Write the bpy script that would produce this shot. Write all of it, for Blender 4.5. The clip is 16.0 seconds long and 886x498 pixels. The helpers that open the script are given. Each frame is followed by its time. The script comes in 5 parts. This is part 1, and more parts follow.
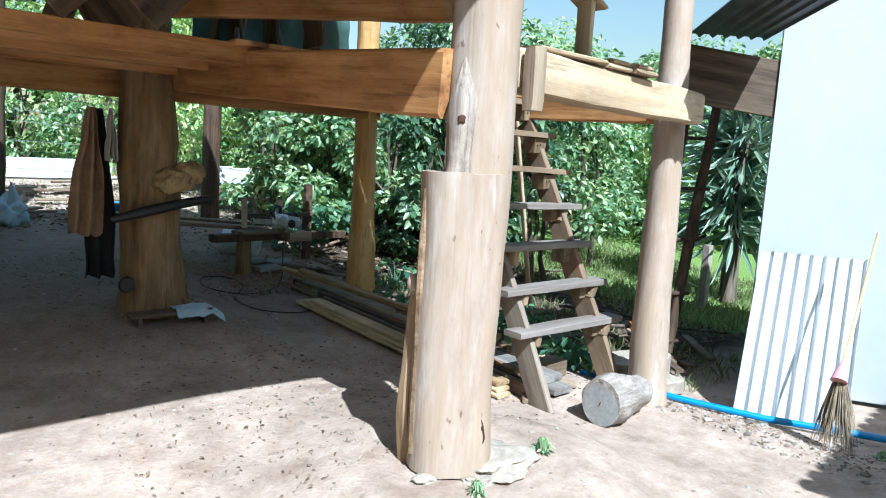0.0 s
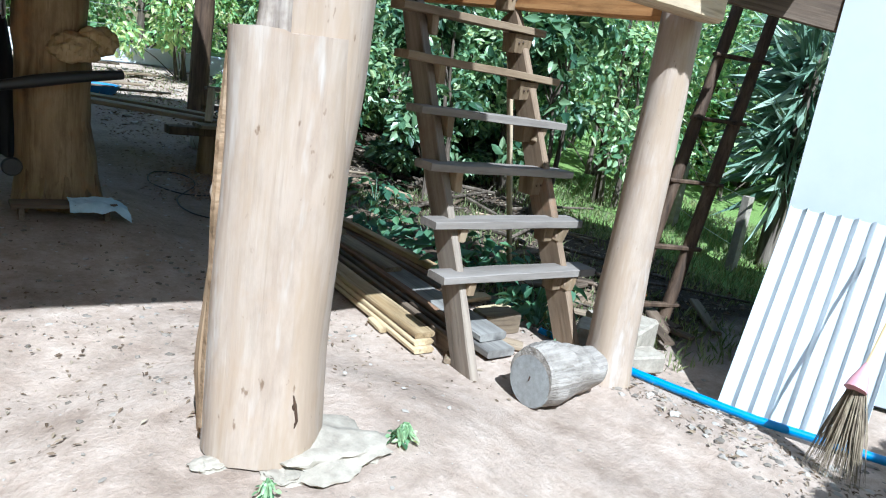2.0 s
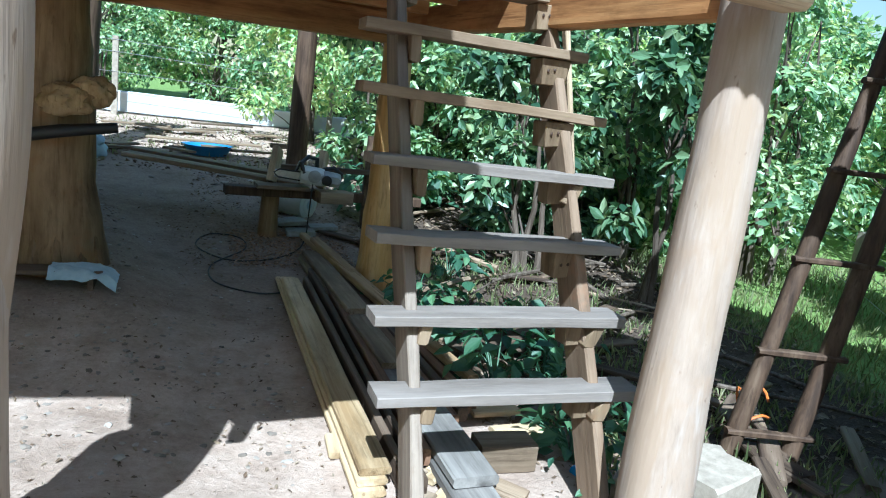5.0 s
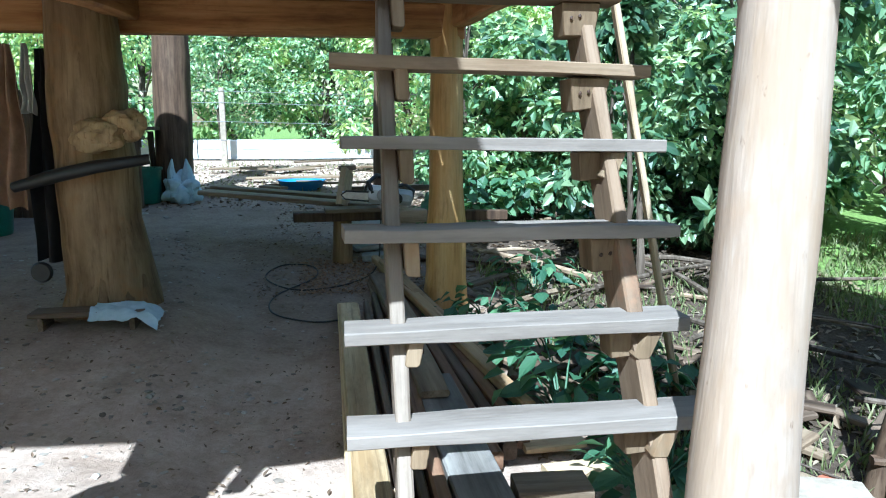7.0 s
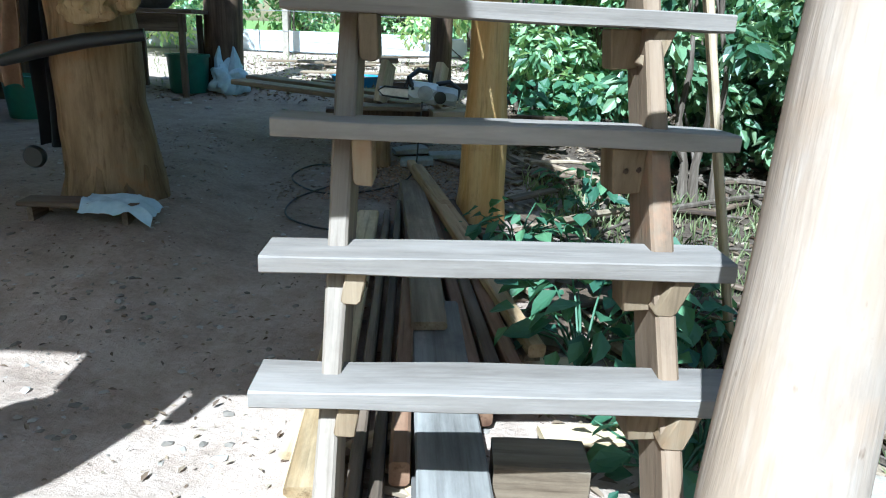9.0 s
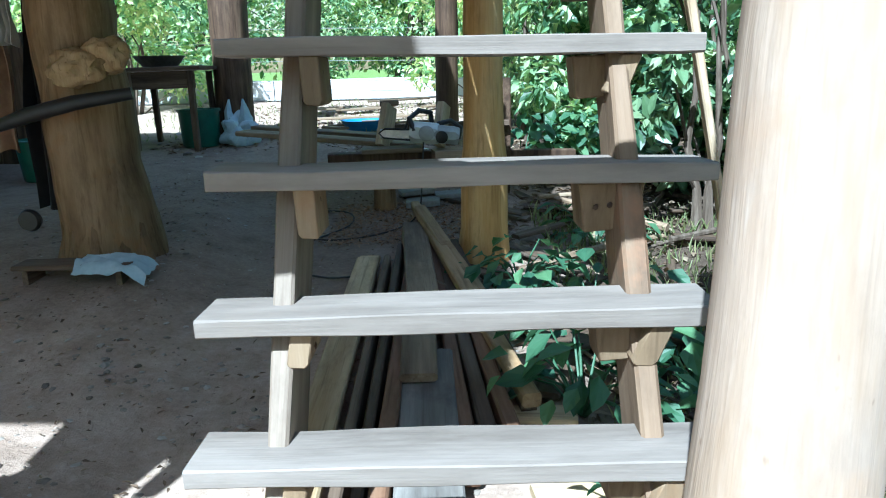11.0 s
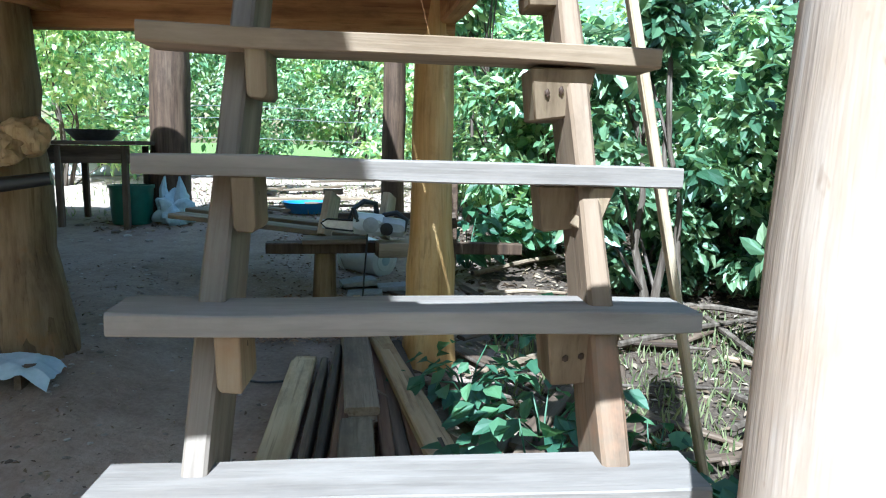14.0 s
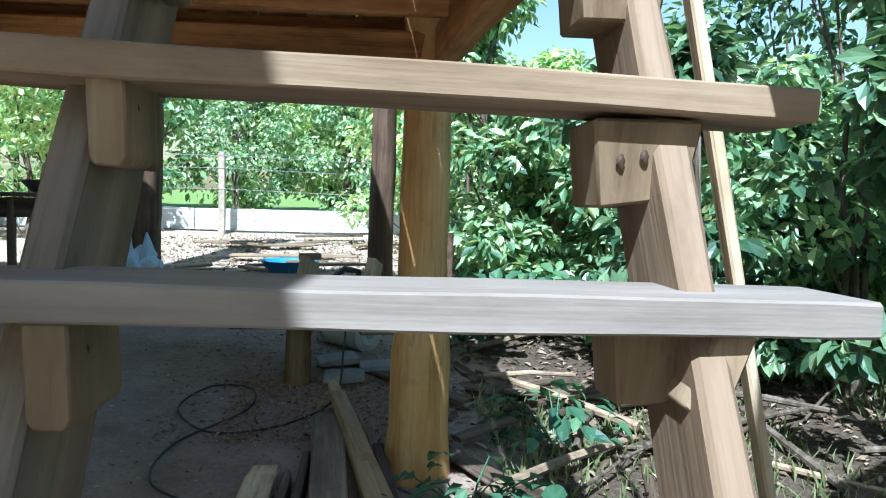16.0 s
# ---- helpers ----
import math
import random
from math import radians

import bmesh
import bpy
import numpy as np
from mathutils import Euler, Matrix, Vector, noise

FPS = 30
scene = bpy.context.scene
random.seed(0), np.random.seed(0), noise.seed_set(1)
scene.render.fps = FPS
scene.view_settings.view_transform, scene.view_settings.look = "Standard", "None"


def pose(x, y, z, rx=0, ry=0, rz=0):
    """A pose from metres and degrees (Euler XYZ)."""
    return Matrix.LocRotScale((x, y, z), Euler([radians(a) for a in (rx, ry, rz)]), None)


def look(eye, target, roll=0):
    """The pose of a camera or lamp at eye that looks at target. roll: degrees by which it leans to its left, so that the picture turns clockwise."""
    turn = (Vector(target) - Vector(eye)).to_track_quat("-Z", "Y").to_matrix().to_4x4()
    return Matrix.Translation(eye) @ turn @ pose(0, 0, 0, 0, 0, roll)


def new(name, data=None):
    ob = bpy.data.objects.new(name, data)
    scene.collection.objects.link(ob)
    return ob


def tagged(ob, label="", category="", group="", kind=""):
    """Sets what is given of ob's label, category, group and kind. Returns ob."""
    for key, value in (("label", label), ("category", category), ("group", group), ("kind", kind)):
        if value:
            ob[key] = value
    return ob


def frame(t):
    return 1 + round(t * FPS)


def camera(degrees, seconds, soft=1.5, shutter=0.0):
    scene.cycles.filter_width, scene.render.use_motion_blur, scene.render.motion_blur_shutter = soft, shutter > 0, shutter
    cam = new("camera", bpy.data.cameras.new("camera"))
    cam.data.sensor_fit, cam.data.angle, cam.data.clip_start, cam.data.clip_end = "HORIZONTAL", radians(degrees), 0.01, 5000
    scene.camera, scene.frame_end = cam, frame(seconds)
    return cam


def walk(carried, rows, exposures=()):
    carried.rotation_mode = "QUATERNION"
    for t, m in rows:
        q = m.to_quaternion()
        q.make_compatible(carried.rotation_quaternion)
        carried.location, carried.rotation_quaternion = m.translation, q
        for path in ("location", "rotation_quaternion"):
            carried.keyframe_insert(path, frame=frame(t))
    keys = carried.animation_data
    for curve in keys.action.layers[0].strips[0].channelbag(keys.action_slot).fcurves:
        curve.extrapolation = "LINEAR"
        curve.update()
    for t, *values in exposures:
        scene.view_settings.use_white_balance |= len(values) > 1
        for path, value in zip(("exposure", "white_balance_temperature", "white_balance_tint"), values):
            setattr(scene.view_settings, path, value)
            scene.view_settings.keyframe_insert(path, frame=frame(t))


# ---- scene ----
SUN_STRENGTH = 5.0
SKY_STRENGTH = 0.064
EXPOSURES = [(0, 1.17, 5110, 3), (3.5, 1.07, 4930, 2), (4.5, 1.15, 4900, 1), (7.5, 1.56, 4840, 0), (12.5, 1.55, 4810, -2), (13.5, 1.68, 4850, 1), (14.5, 1.84, 4930, 2), (16, 1.48, 5000, 3)]
cam = camera(65.3, 16.0, soft=1.1)

PATH = [
    (0, (-3.651, -3.053, 1.566), (-2.371, -1.539, 1.301), 3.2),
    (0.5, (-3.39, -2.958, 1.537), (-2.261, -1.325, 1.3), 5.2),
    (1, (-3.104, -2.895, 1.508), (-1.881, -1.354, 1.142), 3.0),
    (1.5, (-2.762, -2.798, 1.477), (-1.524, -1.302, 0.998), 5.9),
    (2, (-2.438, -2.775, 1.457), (-1.305, -1.202, 0.966), 8.5),
    (2.5, (-2.175, -2.752, 1.458), (-1.055, -1.164, 0.984), 6.0),
    (3, (-1.895, -2.659, 1.447), (-0.758, -1.066, 1.035), 6.0),
    (3.5, (-1.652, -2.548, 1.454), (-0.631, -0.886, 1.011), 6.0),
    (4, (-1.41, -2.504, 1.471), (-0.565, -0.753, 1.002), 6.7),
    (4.5, (-1.266, -2.375, 1.46), (-0.576, -0.534, 1.095), 6.6),
    (4.7, (-1.203, -2.327, 1.468), (-0.516, -0.49, 1.077), 7.1),
    (7, (-0.491, -1.891, 1.29), (-0.215, 0.061, 0.955), -0.1),
    (7.5, (-0.385, -1.772, 1.266), (-0.173, 0.157, 0.782), 0.3),
    (8, (-0.256, -1.644, 1.243), (-0.19, 0.28, 0.7), 1.0),
    (8.5, (-0.195, -1.508, 1.198), (-0.133, 0.401, 0.604), 2.5),
    (11, (0.019, -1.278, 1.188), (-0.021, 0.661, 0.697), -1.7),
    (11.5, (0.031, -1.282, 1.223), (0.049, 0.68, 0.836), 0.0),
    (12, (0.032, -1.246, 1.245), (0.007, 0.718, 0.869), 0.5),
    (12.5, (0.028, -1.206, 1.278), (-0.069, 0.774, 1.013), -0.1),
    (13, (0.024, -1.169, 1.302), (0.054, 0.82, 1.089), -0.2),
    (13.5, (0.035, -1.145, 1.31), (0.107, 0.842, 1.094), 0.1),
    (14, (-0.002, -1.055, 1.287), (0.133, 0.921, 1.009), 0.9),
    (14.5, (0.027, -0.871, 1.282), (0.081, 1.117, 1.066), 1.4),
    (15, (0.061, -0.71, 1.302), (-0.022, 1.279, 1.113), 0.9),
    (15.5, (0.033, -0.516, 1.328), (0.041, 1.481, 1.217), 0.4),
    (16, (0.033, -0.392, 1.362), (0.19, 1.597, 1.224), 1.5),
]
walk(cam, [(t, look(eye, target, roll)) for t, eye, target, roll in PATH], exposures=EXPOSURES)

# ---------------------------------------------------------------- world and sun
SUN_DIR = Vector((0.30, 0.95, -1.17)).normalized()   # the way the light travels
sun_el = math.asin(-SUN_DIR.z)
world = bpy.data.worlds.new("sky")
scene.world = world
world.use_nodes = True
wn = world.node_tree
wn.nodes.clear()
sky = wn.nodes.new("ShaderNodeTexSky")
sky.sky_type = 'NISHITA'
sky.sun_disc = False
sky.sun_elevation = sun_el
sky.sun_rotation = math.atan2(-SUN_DIR.x, -SUN_DIR.y)
sky.air_density, sky.dust_density, sky.ozone_density = 1.8, 1.5, 1.0
bg = wn.nodes.new("ShaderNodeBackground")
bg.inputs["Strength"].default_value = SKY_STRENGTH
wo = wn.nodes.new("ShaderNodeOutputWorld")
wn.links.new(sky.outputs[0], bg.inputs[0])
wn.links.new(bg.outputs[0], wo.inputs[0])
sun = new("sun", bpy.data.lights.new("sun", 'SUN'))
sun.data.energy, sun.data.angle, sun.data.color = SUN_STRENGTH, radians(0.5), (1.0, 0.97, 0.92)
sun.matrix_basis = look((0, -6, 9), Vector((0, -6, 9)) + SUN_DIR)


# ---------------------------------------------------------------- materials
def shader(name):
    m = bpy.data.materials.new(name)
    m.use_nodes = True
    nt = m.node_tree
    nt.nodes.clear()
    out = nt.nodes.new("ShaderNodeOutputMaterial")
    b = nt.nodes.new("ShaderNodeBsdfPrincipled")
    nt.links.new(b.outputs[0], out.inputs[0])
    return m, nt, b, out


def node(nt, kind, **values):
    n = nt.nodes.new(kind)
    for k, v in values.items():
        n.inputs[k].default_value = v
    return n


def ramp(nt, fac, stops):
    r = nt.nodes.new("ShaderNodeValToRGB")
    el = r.color_ramp.elements
    while len(el) < len(stops):
        el.new(0.5)
    for e, (p, c) in zip(el, stops):
        e.position, e.color = p, (*c, 1)
    nt.links.new(fac, r.inputs[0])
    return r.outputs[0]


def mixc(nt, fac, a, b, mode='MIX'):
    m = nt.nodes.new("ShaderNodeMix")
    m.data_type, m.blend_type = 'RGBA', mode
    for sock, v in ((0, fac), (6, a), (7, b)):
        if isinstance(v, (int, float)):
            m.inputs[sock].default_value = v
        elif isinstance(v, tuple):
            m.inputs[sock].default_value = (*v, 1)
        else:
            nt.links.new(v, m.inputs[sock])
    return m.outputs[2]


def coords(nt, scale, per_object=True):
    tc = nt.nodes.new("ShaderNodeTexCoord")
    mp = nt.nodes.new("ShaderNodeMapping")
    mp.inputs["Scale"].default_value = scale
    nt.links.new(tc.outputs["Object"], mp.inputs[0])
    if per_object:
        oi = nt.nodes.new("ShaderNodeObjectInfo")
        mu = nt.nodes.new("ShaderNodeMath")
        mu.operation = 'MULTIPLY'
        mu.inputs[1].default_value = 37.0
        nt.links.new(oi.outputs["Random"], mu.inputs[0])
        cb = nt.nodes.new("ShaderNodeCombineXYZ")
        for i in range(3):
            nt.links.new(mu.outputs[0], cb.inputs[i])
        nt.links.new(cb.outputs[0], mp.inputs["Location"])
    return mp.outputs[0]


def noise_of(nt, vec, scale, detail=5.0, rough=0.6):
    n = node(nt, "ShaderNodeTexNoise", Scale=scale, Detail=detail, Roughness=rough)
    nt.links.new(vec, n.inputs["Vector"])
    return n.outputs[0]


def bump(nt, b, height, strength, dist):
    bp = node(nt, "ShaderNodeBump", Strength=strength, Distance=dist)
    nt.links.new(height, bp.inputs["Height"])
    nt.links.new(bp.outputs[0], b.inputs["Normal"])


def wood(name, dark, mid, light, axis=0, grain=14.0, rough=0.7, vary=0.25, stain=None, bumpy=0.35, soft=1.0, patches=None):
    """Sawn or hewn wood: long grain, broad tone changes, a few dark knots and stains."""
    m, nt, b, _ = shader(name)
    s = [grain, grain, grain]
    s[axis] = grain * (0.07 if soft > 0.5 else 0.16)
    v = coords(nt, tuple(s))
    fine = noise_of(nt, v, 1.0, 6, 0.65)
    s2 = [2.2, 2.2, 2.2]
    s2[axis] = 0.5
    v2 = coords(nt, tuple(s2))
    broad = noise_of(nt, v2, 1.0, 3, 0.5)
    col = ramp(nt, fine, ((0.33, dark), (0.5, mid), (0.68, light)))
    s4 = [55.0, 55.0, 55.0]
    s4[axis] = 1.6
    hair = noise_of(nt, coords(nt, tuple(s4)), 1.0, 3, 0.6)
    col = mixc(nt, 0.8 * soft, col, ramp(nt, hair, ((0.30, (0.5, 0.47, 0.44)), (0.44, (1.0, 1.0, 1.0)))), 'MULTIPLY')
    s5 = [7.0, 7.0, 7.0]
    s5[axis] = 2.4
    grime = noise_of(nt, coords(nt, tuple(s5)), 1.0, 8, 0.75)
    col = mixc(nt, 0.7 * min(1.0, soft + 0.15), col, ramp(nt, grime, ((0.34, (0.55, 0.54, 0.54)), (0.5, (1.0, 1.0, 1.0)), (0.68, (1.12, 1.1, 1.08)))), 'MULTIPLY')
    tone = ramp(nt, broad, ((0.3, (0.62, 0.6, 0.57)), (0.55, (1.0, 1.0, 1.0)), (0.8, (1.15, 1.1, 1.04))))
    col = mixc(nt, 0.75 * min(1.0, soft + 0.1), col, tone, 'MULTIPLY')
    oi = nt.nodes.new("ShaderNodeObjectInfo")
    tint = ramp(nt, oi.outputs["Random"], ((0.0, (1 - vary, 1 - vary, 1 - vary)), (1.0, (1.0, 1.0, 1.0))))
    col = mixc(nt, 1.0, col, tint, 'MULTIPLY')
    if stain:
        v3 = coords(nt, (1.7, 1.7, 1.7))
        st = noise_of(nt, v3, 1.6, 6, 0.7)
        f = ramp(nt, st, ((0.56, (0, 0, 0)), (0.7, (0.8, 0.8, 0.8))))
        col = mixc(nt, f, col, stain)
    if patches:
        # long stains where the bark came off late, and paler scraped stretches
        s6 = [5.5, 5.5, 5.5]
        s6[axis] = 0.9
        v6 = coords(nt, tuple(s6))
        p1 = noise_of(nt, v6, 1.0, 5, 0.62)
        col = mixc(nt, ramp(nt, p1, ((0.50, (0, 0, 0)), (0.60, (0.75, 0.75, 0.75)))), col, patches[0])
        col = mixc(nt, ramp(nt, p1, ((0.36, (0.7, 0.7, 0.7)), (0.45, (0, 0, 0)))), col, patches[1])
        sp = noise_of(nt, coords(nt, (26.0, 26.0, 12.0)), 1.0, 3, 0.6)
        col = mixc(nt, 1.0, col, ramp(nt, sp, ((0.26, (0.55, 0.48, 0.42)), (0.33, (1.0, 1.0, 1.0)))), 'MULTIPLY')
    nt.links.new(col, b.inputs["Base Color"])
    b.inputs["Roughness"].default_value = rough
    b.inputs["Specular IOR Level"].default_value = 0.25
    bump(nt, b, mixc(nt, 0.5, fine, hair), bumpy * 1.3, 0.008)
    return m


def plain(name, c, c2=None, rough=0.6, metal=0.0, scale=6.0, bumpy=0.1, spec=0.5, dist=0.004):
    """A surface with fine and broad variation between two near colours."""
    m, nt, b, _ = shader(name)
    c2 = c2 or tuple(x * 0.7 for x in c)
    v = coords(nt, (1, 1, 1))
    f1 = noise_of(nt, v, scale, 6, 0.7)
    f2 = noise_of(nt, v, scale * 0.17, 2, 0.5)
    col = ramp(nt, f1, ((0.3, c2), (0.68, c)))
    col = mixc(nt, 0.5, col, ramp(nt, f2, ((0.3, (0.75, 0.75, 0.75)), (0.7, (1.1, 1.1, 1.1)))), 'MULTIPLY')
    nt.links.new(col, b.inputs["Base Color"])
    b.inputs["Roughness"].default_value = rough
    b.inputs["Metallic"].default_value = metal
    b.inputs["Specular IOR Level"].default_value = spec
    bump(nt, b, f1, bumpy, dist)
    return m


def leaf_mat(name, cols, trans=0.42, rough=0.32):
    """Leaves: one tone to a leaf, glossy above, light shining through."""
    m, nt, b, out = shader(name)
    geo = nt.nodes.new("ShaderNodeNewGeometry")
    n = len(cols)
    col = ramp(nt, geo.outputs["Random Per Island"], tuple((i / max(1, n - 1), c) for i, c in enumerate(cols)))
    nt.links.new(col, b.inputs["Base Color"])
    b.inputs["Roughness"].default_value = rough
    b.inputs["Specular IOR Level"].default_value = 0.6
    tr = nt.nodes.new("ShaderNodeBsdfTranslucent")
    warm = mixc(nt, 1.0, col, (1.45, 1.32, 0.85), 'MULTIPLY')
    nt.links.new(warm, tr.inputs[0])
    mx = nt.nodes.new("ShaderNodeMixShader")
    mx.inputs[0].default_value = trans
    nt.links.new(b.outputs[0], mx.inputs[1])
    nt.links.new(tr.outputs[0], mx.inputs[2])
    nt.links.new(mx.outputs[0], out.inputs[0])
    return m


M = {}
M["pillar"] = wood("hewn_pillar_wood", (0.11, 0.065, 0.032), (0.225, 0.145, 0.075), (0.33, 0.225, 0.125), axis=2, grain=9, vary=0.12, stain=(0.26, 0.13, 0.05), bumpy=0.5)
M["burl"] = wood("pale_burl_wood", (0.24, 0.15, 0.07), (0.38, 0.26, 0.13), (0.48, 0.35, 0.2), axis=2, grain=9, vary=0.1, stain=(0.2, 0.11, 0.05), bumpy=0.6)
M["golden"] = wood("golden_pillar_wood", (0.34, 0.18, 0.055), (0.52, 0.31, 0.11), (0.62, 0.42, 0.19), axis=2, grain=9, vary=0.1, stain=(0.34, 0.18, 0.07), bumpy=0.5, soft=0.7)
M["pillar_bare"] = wood("sunbleached_pillar_wood", (0.31, 0.228, 0.165), (0.378, 0.295, 0.228), (0.43, 0.355, 0.29), axis=2, grain=6, vary=0.06, stain=(0.355, 0.25, 0.17), bumpy=0.45, soft=0.35, patches=((0.315, 0.225, 0.15), (0.47, 0.42, 0.375)))
M["bark_brown"] = wood("brown_bark", (0.12, 0.075, 0.04), (0.25, 0.165, 0.095), (0.36, 0.26, 0.165), axis=0, grain=16, vary=0.1, bumpy=0.9)
M["bark"] = wood("grey_bark_wood", (0.05, 0.04, 0.03), (0.12, 0.095, 0.075), (0.22, 0.18, 0.14), axis=2, grain=16, vary=0.3, bumpy=0.9)
M["dark_post"] = wood("dark_weathered_post", (0.045, 0.028, 0.018), (0.10, 0.062, 0.038), (0.16, 0.11, 0.07), axis=2, grain=14, vary=0.2, bumpy=0.7)
M["beam"] = wood("sawn_orange_beam", (0.25, 0.108, 0.036), (0.43, 0.215, 0.078), (0.55, 0.325, 0.135), axis=0, grain=9, vary=0.15, stain=(0.22, 0.09, 0.035))
M["beam_pale"] = wood("sawn_pale_beam", (0.34, 0.235, 0.13), (0.48, 0.36, 0.225), (0.57, 0.455, 0.315), axis=0, grain=8, vary=0.08, stain=(0.50, 0.34, 0.19))
M["tread"] = wood("weathered_tread", (0.175, 0.147, 0.123), (0.235, 0.201, 0.171), (0.295, 0.256, 0.222), axis=0, grain=10, vary=0.14, stain=(0.205, 0.17, 0.14), soft=0.28)
M["tread_brown"] = wood("tan_tread", (0.16, 0.108, 0.062), (0.235, 0.168, 0.105), (0.30, 0.225, 0.15), axis=0, grain=10, vary=0.1, stain=(0.22, 0.14, 0.08), soft=0.4)
M["stringer_grey"] = wood("weathered_plank_stringer", (0.13, 0.10, 0.075), (0.215, 0.17, 0.13), (0.30, 0.245, 0.19), axis=0, grain=9, vary=0.05, stain=(0.17, 0.11, 0.07), soft=0.6)
M["cleat"] = wood("sawn_cleat", (0.17, 0.115, 0.065), (0.26, 0.185, 0.11), (0.34, 0.255, 0.165), axis=2, grain=11, vary=0.25, stain=(0.24, 0.14, 0.07), soft=0.6)
M["stringer"] = wood("stair_stringer", (0.15, 0.098, 0.06), (0.225, 0.155, 0.098), (0.29, 0.212, 0.145), axis=0, grain=9, vary=0.1, stain=(0.27, 0.14, 0.075), soft=0.6)
M["plank"] = wood("stacked_plank", (0.18, 0.125, 0.08), (0.31, 0.23, 0.15), (0.43, 0.34, 0.24), axis=0, grain=12, vary=0.45, stain=(0.13, 0.10, 0.07))
M["fresh"] = wood("fresh_cut_plank", (0.38, 0.26, 0.13), (0.54, 0.41, 0.24), (0.63, 0.51, 0.33), axis=0, grain=10, vary=0.15)
M["slab"] = wood("grey_slab_board", (0.15, 0.135, 0.12), (0.25, 0.23, 0.205), (0.36, 0.335, 0.30), axis=0, grain=9, vary=0.15, stain=(0.09, 0.085, 0.08), soft=0.6)
M["red_timber"] = wood("reddish_timber", (0.10, 0.05, 0.028), (0.18, 0.10, 0.058), (0.27, 0.165, 0.10), axis=0, grain=11, vary=0.25)
M["tan_timber"] = wood("tan_timber", (0.24, 0.15, 0.07), (0.37, 0.25, 0.13), (0.47, 0.34, 0.2), axis=0, grain=10, vary=0.15, stain=(0.2, 0.11, 0.05))
M["old"] = wood("old_dark_timber", (0.06, 0.04, 0.028), (0.13, 0.09, 0.06), (0.21, 0.155, 0.11), axis=0, grain=13, vary=0.4)
M["grey_log"] = wood("grey_weathered_log", (0.20, 0.17, 0.145), (0.33, 0.29, 0.25), (0.42, 0.375, 0.33), axis=0, grain=26, vary=0.05, stain=(0.30, 0.25, 0.21), bumpy=1.6, soft=0.7)
M["dead_wood"] = wood("grey_dead_wood", (0.15, 0.12, 0.10), (0.30, 0.25, 0.21), (0.42, 0.36, 0.30), axis=2, grain=16, vary=0.05, stain=(0.12, 0.08, 0.06), bumpy=0.9)
M["log_end"] = plain("sawn_log_end", (0.33, 0.325, 0.31), (0.22, 0.21, 0.195), 0.9, scale=30, bumpy=0.5)
M["grit"] = leaf_mat("grit_stone", ((0.10, 0.08, 0.06), (0.20, 0.165, 0.13), (0.30, 0.26, 0.215), (0.40, 0.36, 0.31)), 0.0, 0.9)
M["knot"] = plain("dark_knot", (0.07, 0.035, 0.015), (0.03, 0.015, 0.008), 0.7, scale=40)
M["concrete"] = plain("pale_concrete", (0.40, 0.345, 0.27), (0.23, 0.19, 0.145), 0.9, scale=16, bumpy=1.0)
M["wall"] = plain("white_wall_paint", (0.47, 0.485, 0.50), (0.43, 0.445, 0.46), 0.75, scale=2.5, bumpy=0.05)
M["sheet"] = plain("white_painted_steel", (0.52, 0.54, 0.55), (0.46, 0.48, 0.49), 0.45, 0.1, scale=5, bumpy=0.03)
M["zinc"] = plain("dark_zinc_roof", (0.09, 0.10, 0.10), (0.04, 0.045, 0.045), 0.5, 0.5, scale=7, bumpy=0.1)
M["roof"] = plain("dark_roof_sheet", (0.12, 0.10, 0.09), (0.07, 0.06, 0.05), 0.7, scale=4)
M["pipe"] = plain("blue_pvc", (0.02, 0.22, 0.50), (0.015, 0.16, 0.40), 0.35, scale=12, bumpy=0.03)
M["white_plastic"] = plain("white_plastic", (0.70, 0.72, 0.72), (0.55, 0.57, 0.57), 0.4, scale=10, bumpy=0.1)
M["pale_bucket"] = plain("dusty_pale_plastic", (0.74, 0.77, 0.76), (0.60, 0.63, 0.63), 0.5, scale=9, bumpy=0.1)
M["green_plastic"] = plain("green_plastic", (0.03, 0.14, 0.10), (0.02, 0.09, 0.065), 0.4, scale=8)
M["blue_plastic"] = plain("blue_plastic", (0.05, 0.22, 0.48), (0.03, 0.15, 0.36), 0.4, scale=8)
M["tarp"] = plain("pale_blue_cloth", (0.46, 0.56, 0.62), (0.30, 0.40, 0.47), 0.8, scale=11, bumpy=0.2)
M["dark_tarp"] = plain("dark_green_tarp", (0.03, 0.075, 0.06), (0.015, 0.04, 0.032), 0.7, scale=8, bumpy=0.2)
M["black"] = plain("black_rubber", (0.02, 0.02, 0.02), (0.012, 0.012, 0.012), 0.5, scale=20)
M["steel"] = plain("bare_steel", (0.55, 0.55, 0.56), (0.35, 0.35, 0.36), 0.35, 0.9, scale=20)
M["grey_plastic"] = plain("grey_plastic", (0.42, 0.43, 0.43), (0.28, 0.29, 0.29), 0.45, scale=20)
M["brown_cloth"] = plain("faded_brown_cloth", (0.34, 0.21, 0.13), (0.20, 0.12, 0.075), 0.95, scale=8, bumpy=0.4)
M["black_cloth"] = plain("black_cloth", (0.025, 0.024, 0.026), (0.015, 0.014, 0.016), 0.95, scale=8, bumpy=0.4)
M["grey_cloth"] = plain("pale_grey_cloth", (0.45, 0.44, 0.42), (0.32, 0.31, 0.30), 0.95, scale=8, bumpy=0.3)
M["straw"] = wood("straw_bristles", (0.09, 0.065, 0.04), (0.17, 0.13, 0.085), (0.28, 0.225, 0.15), axis=2, grain=40, vary=0.1)
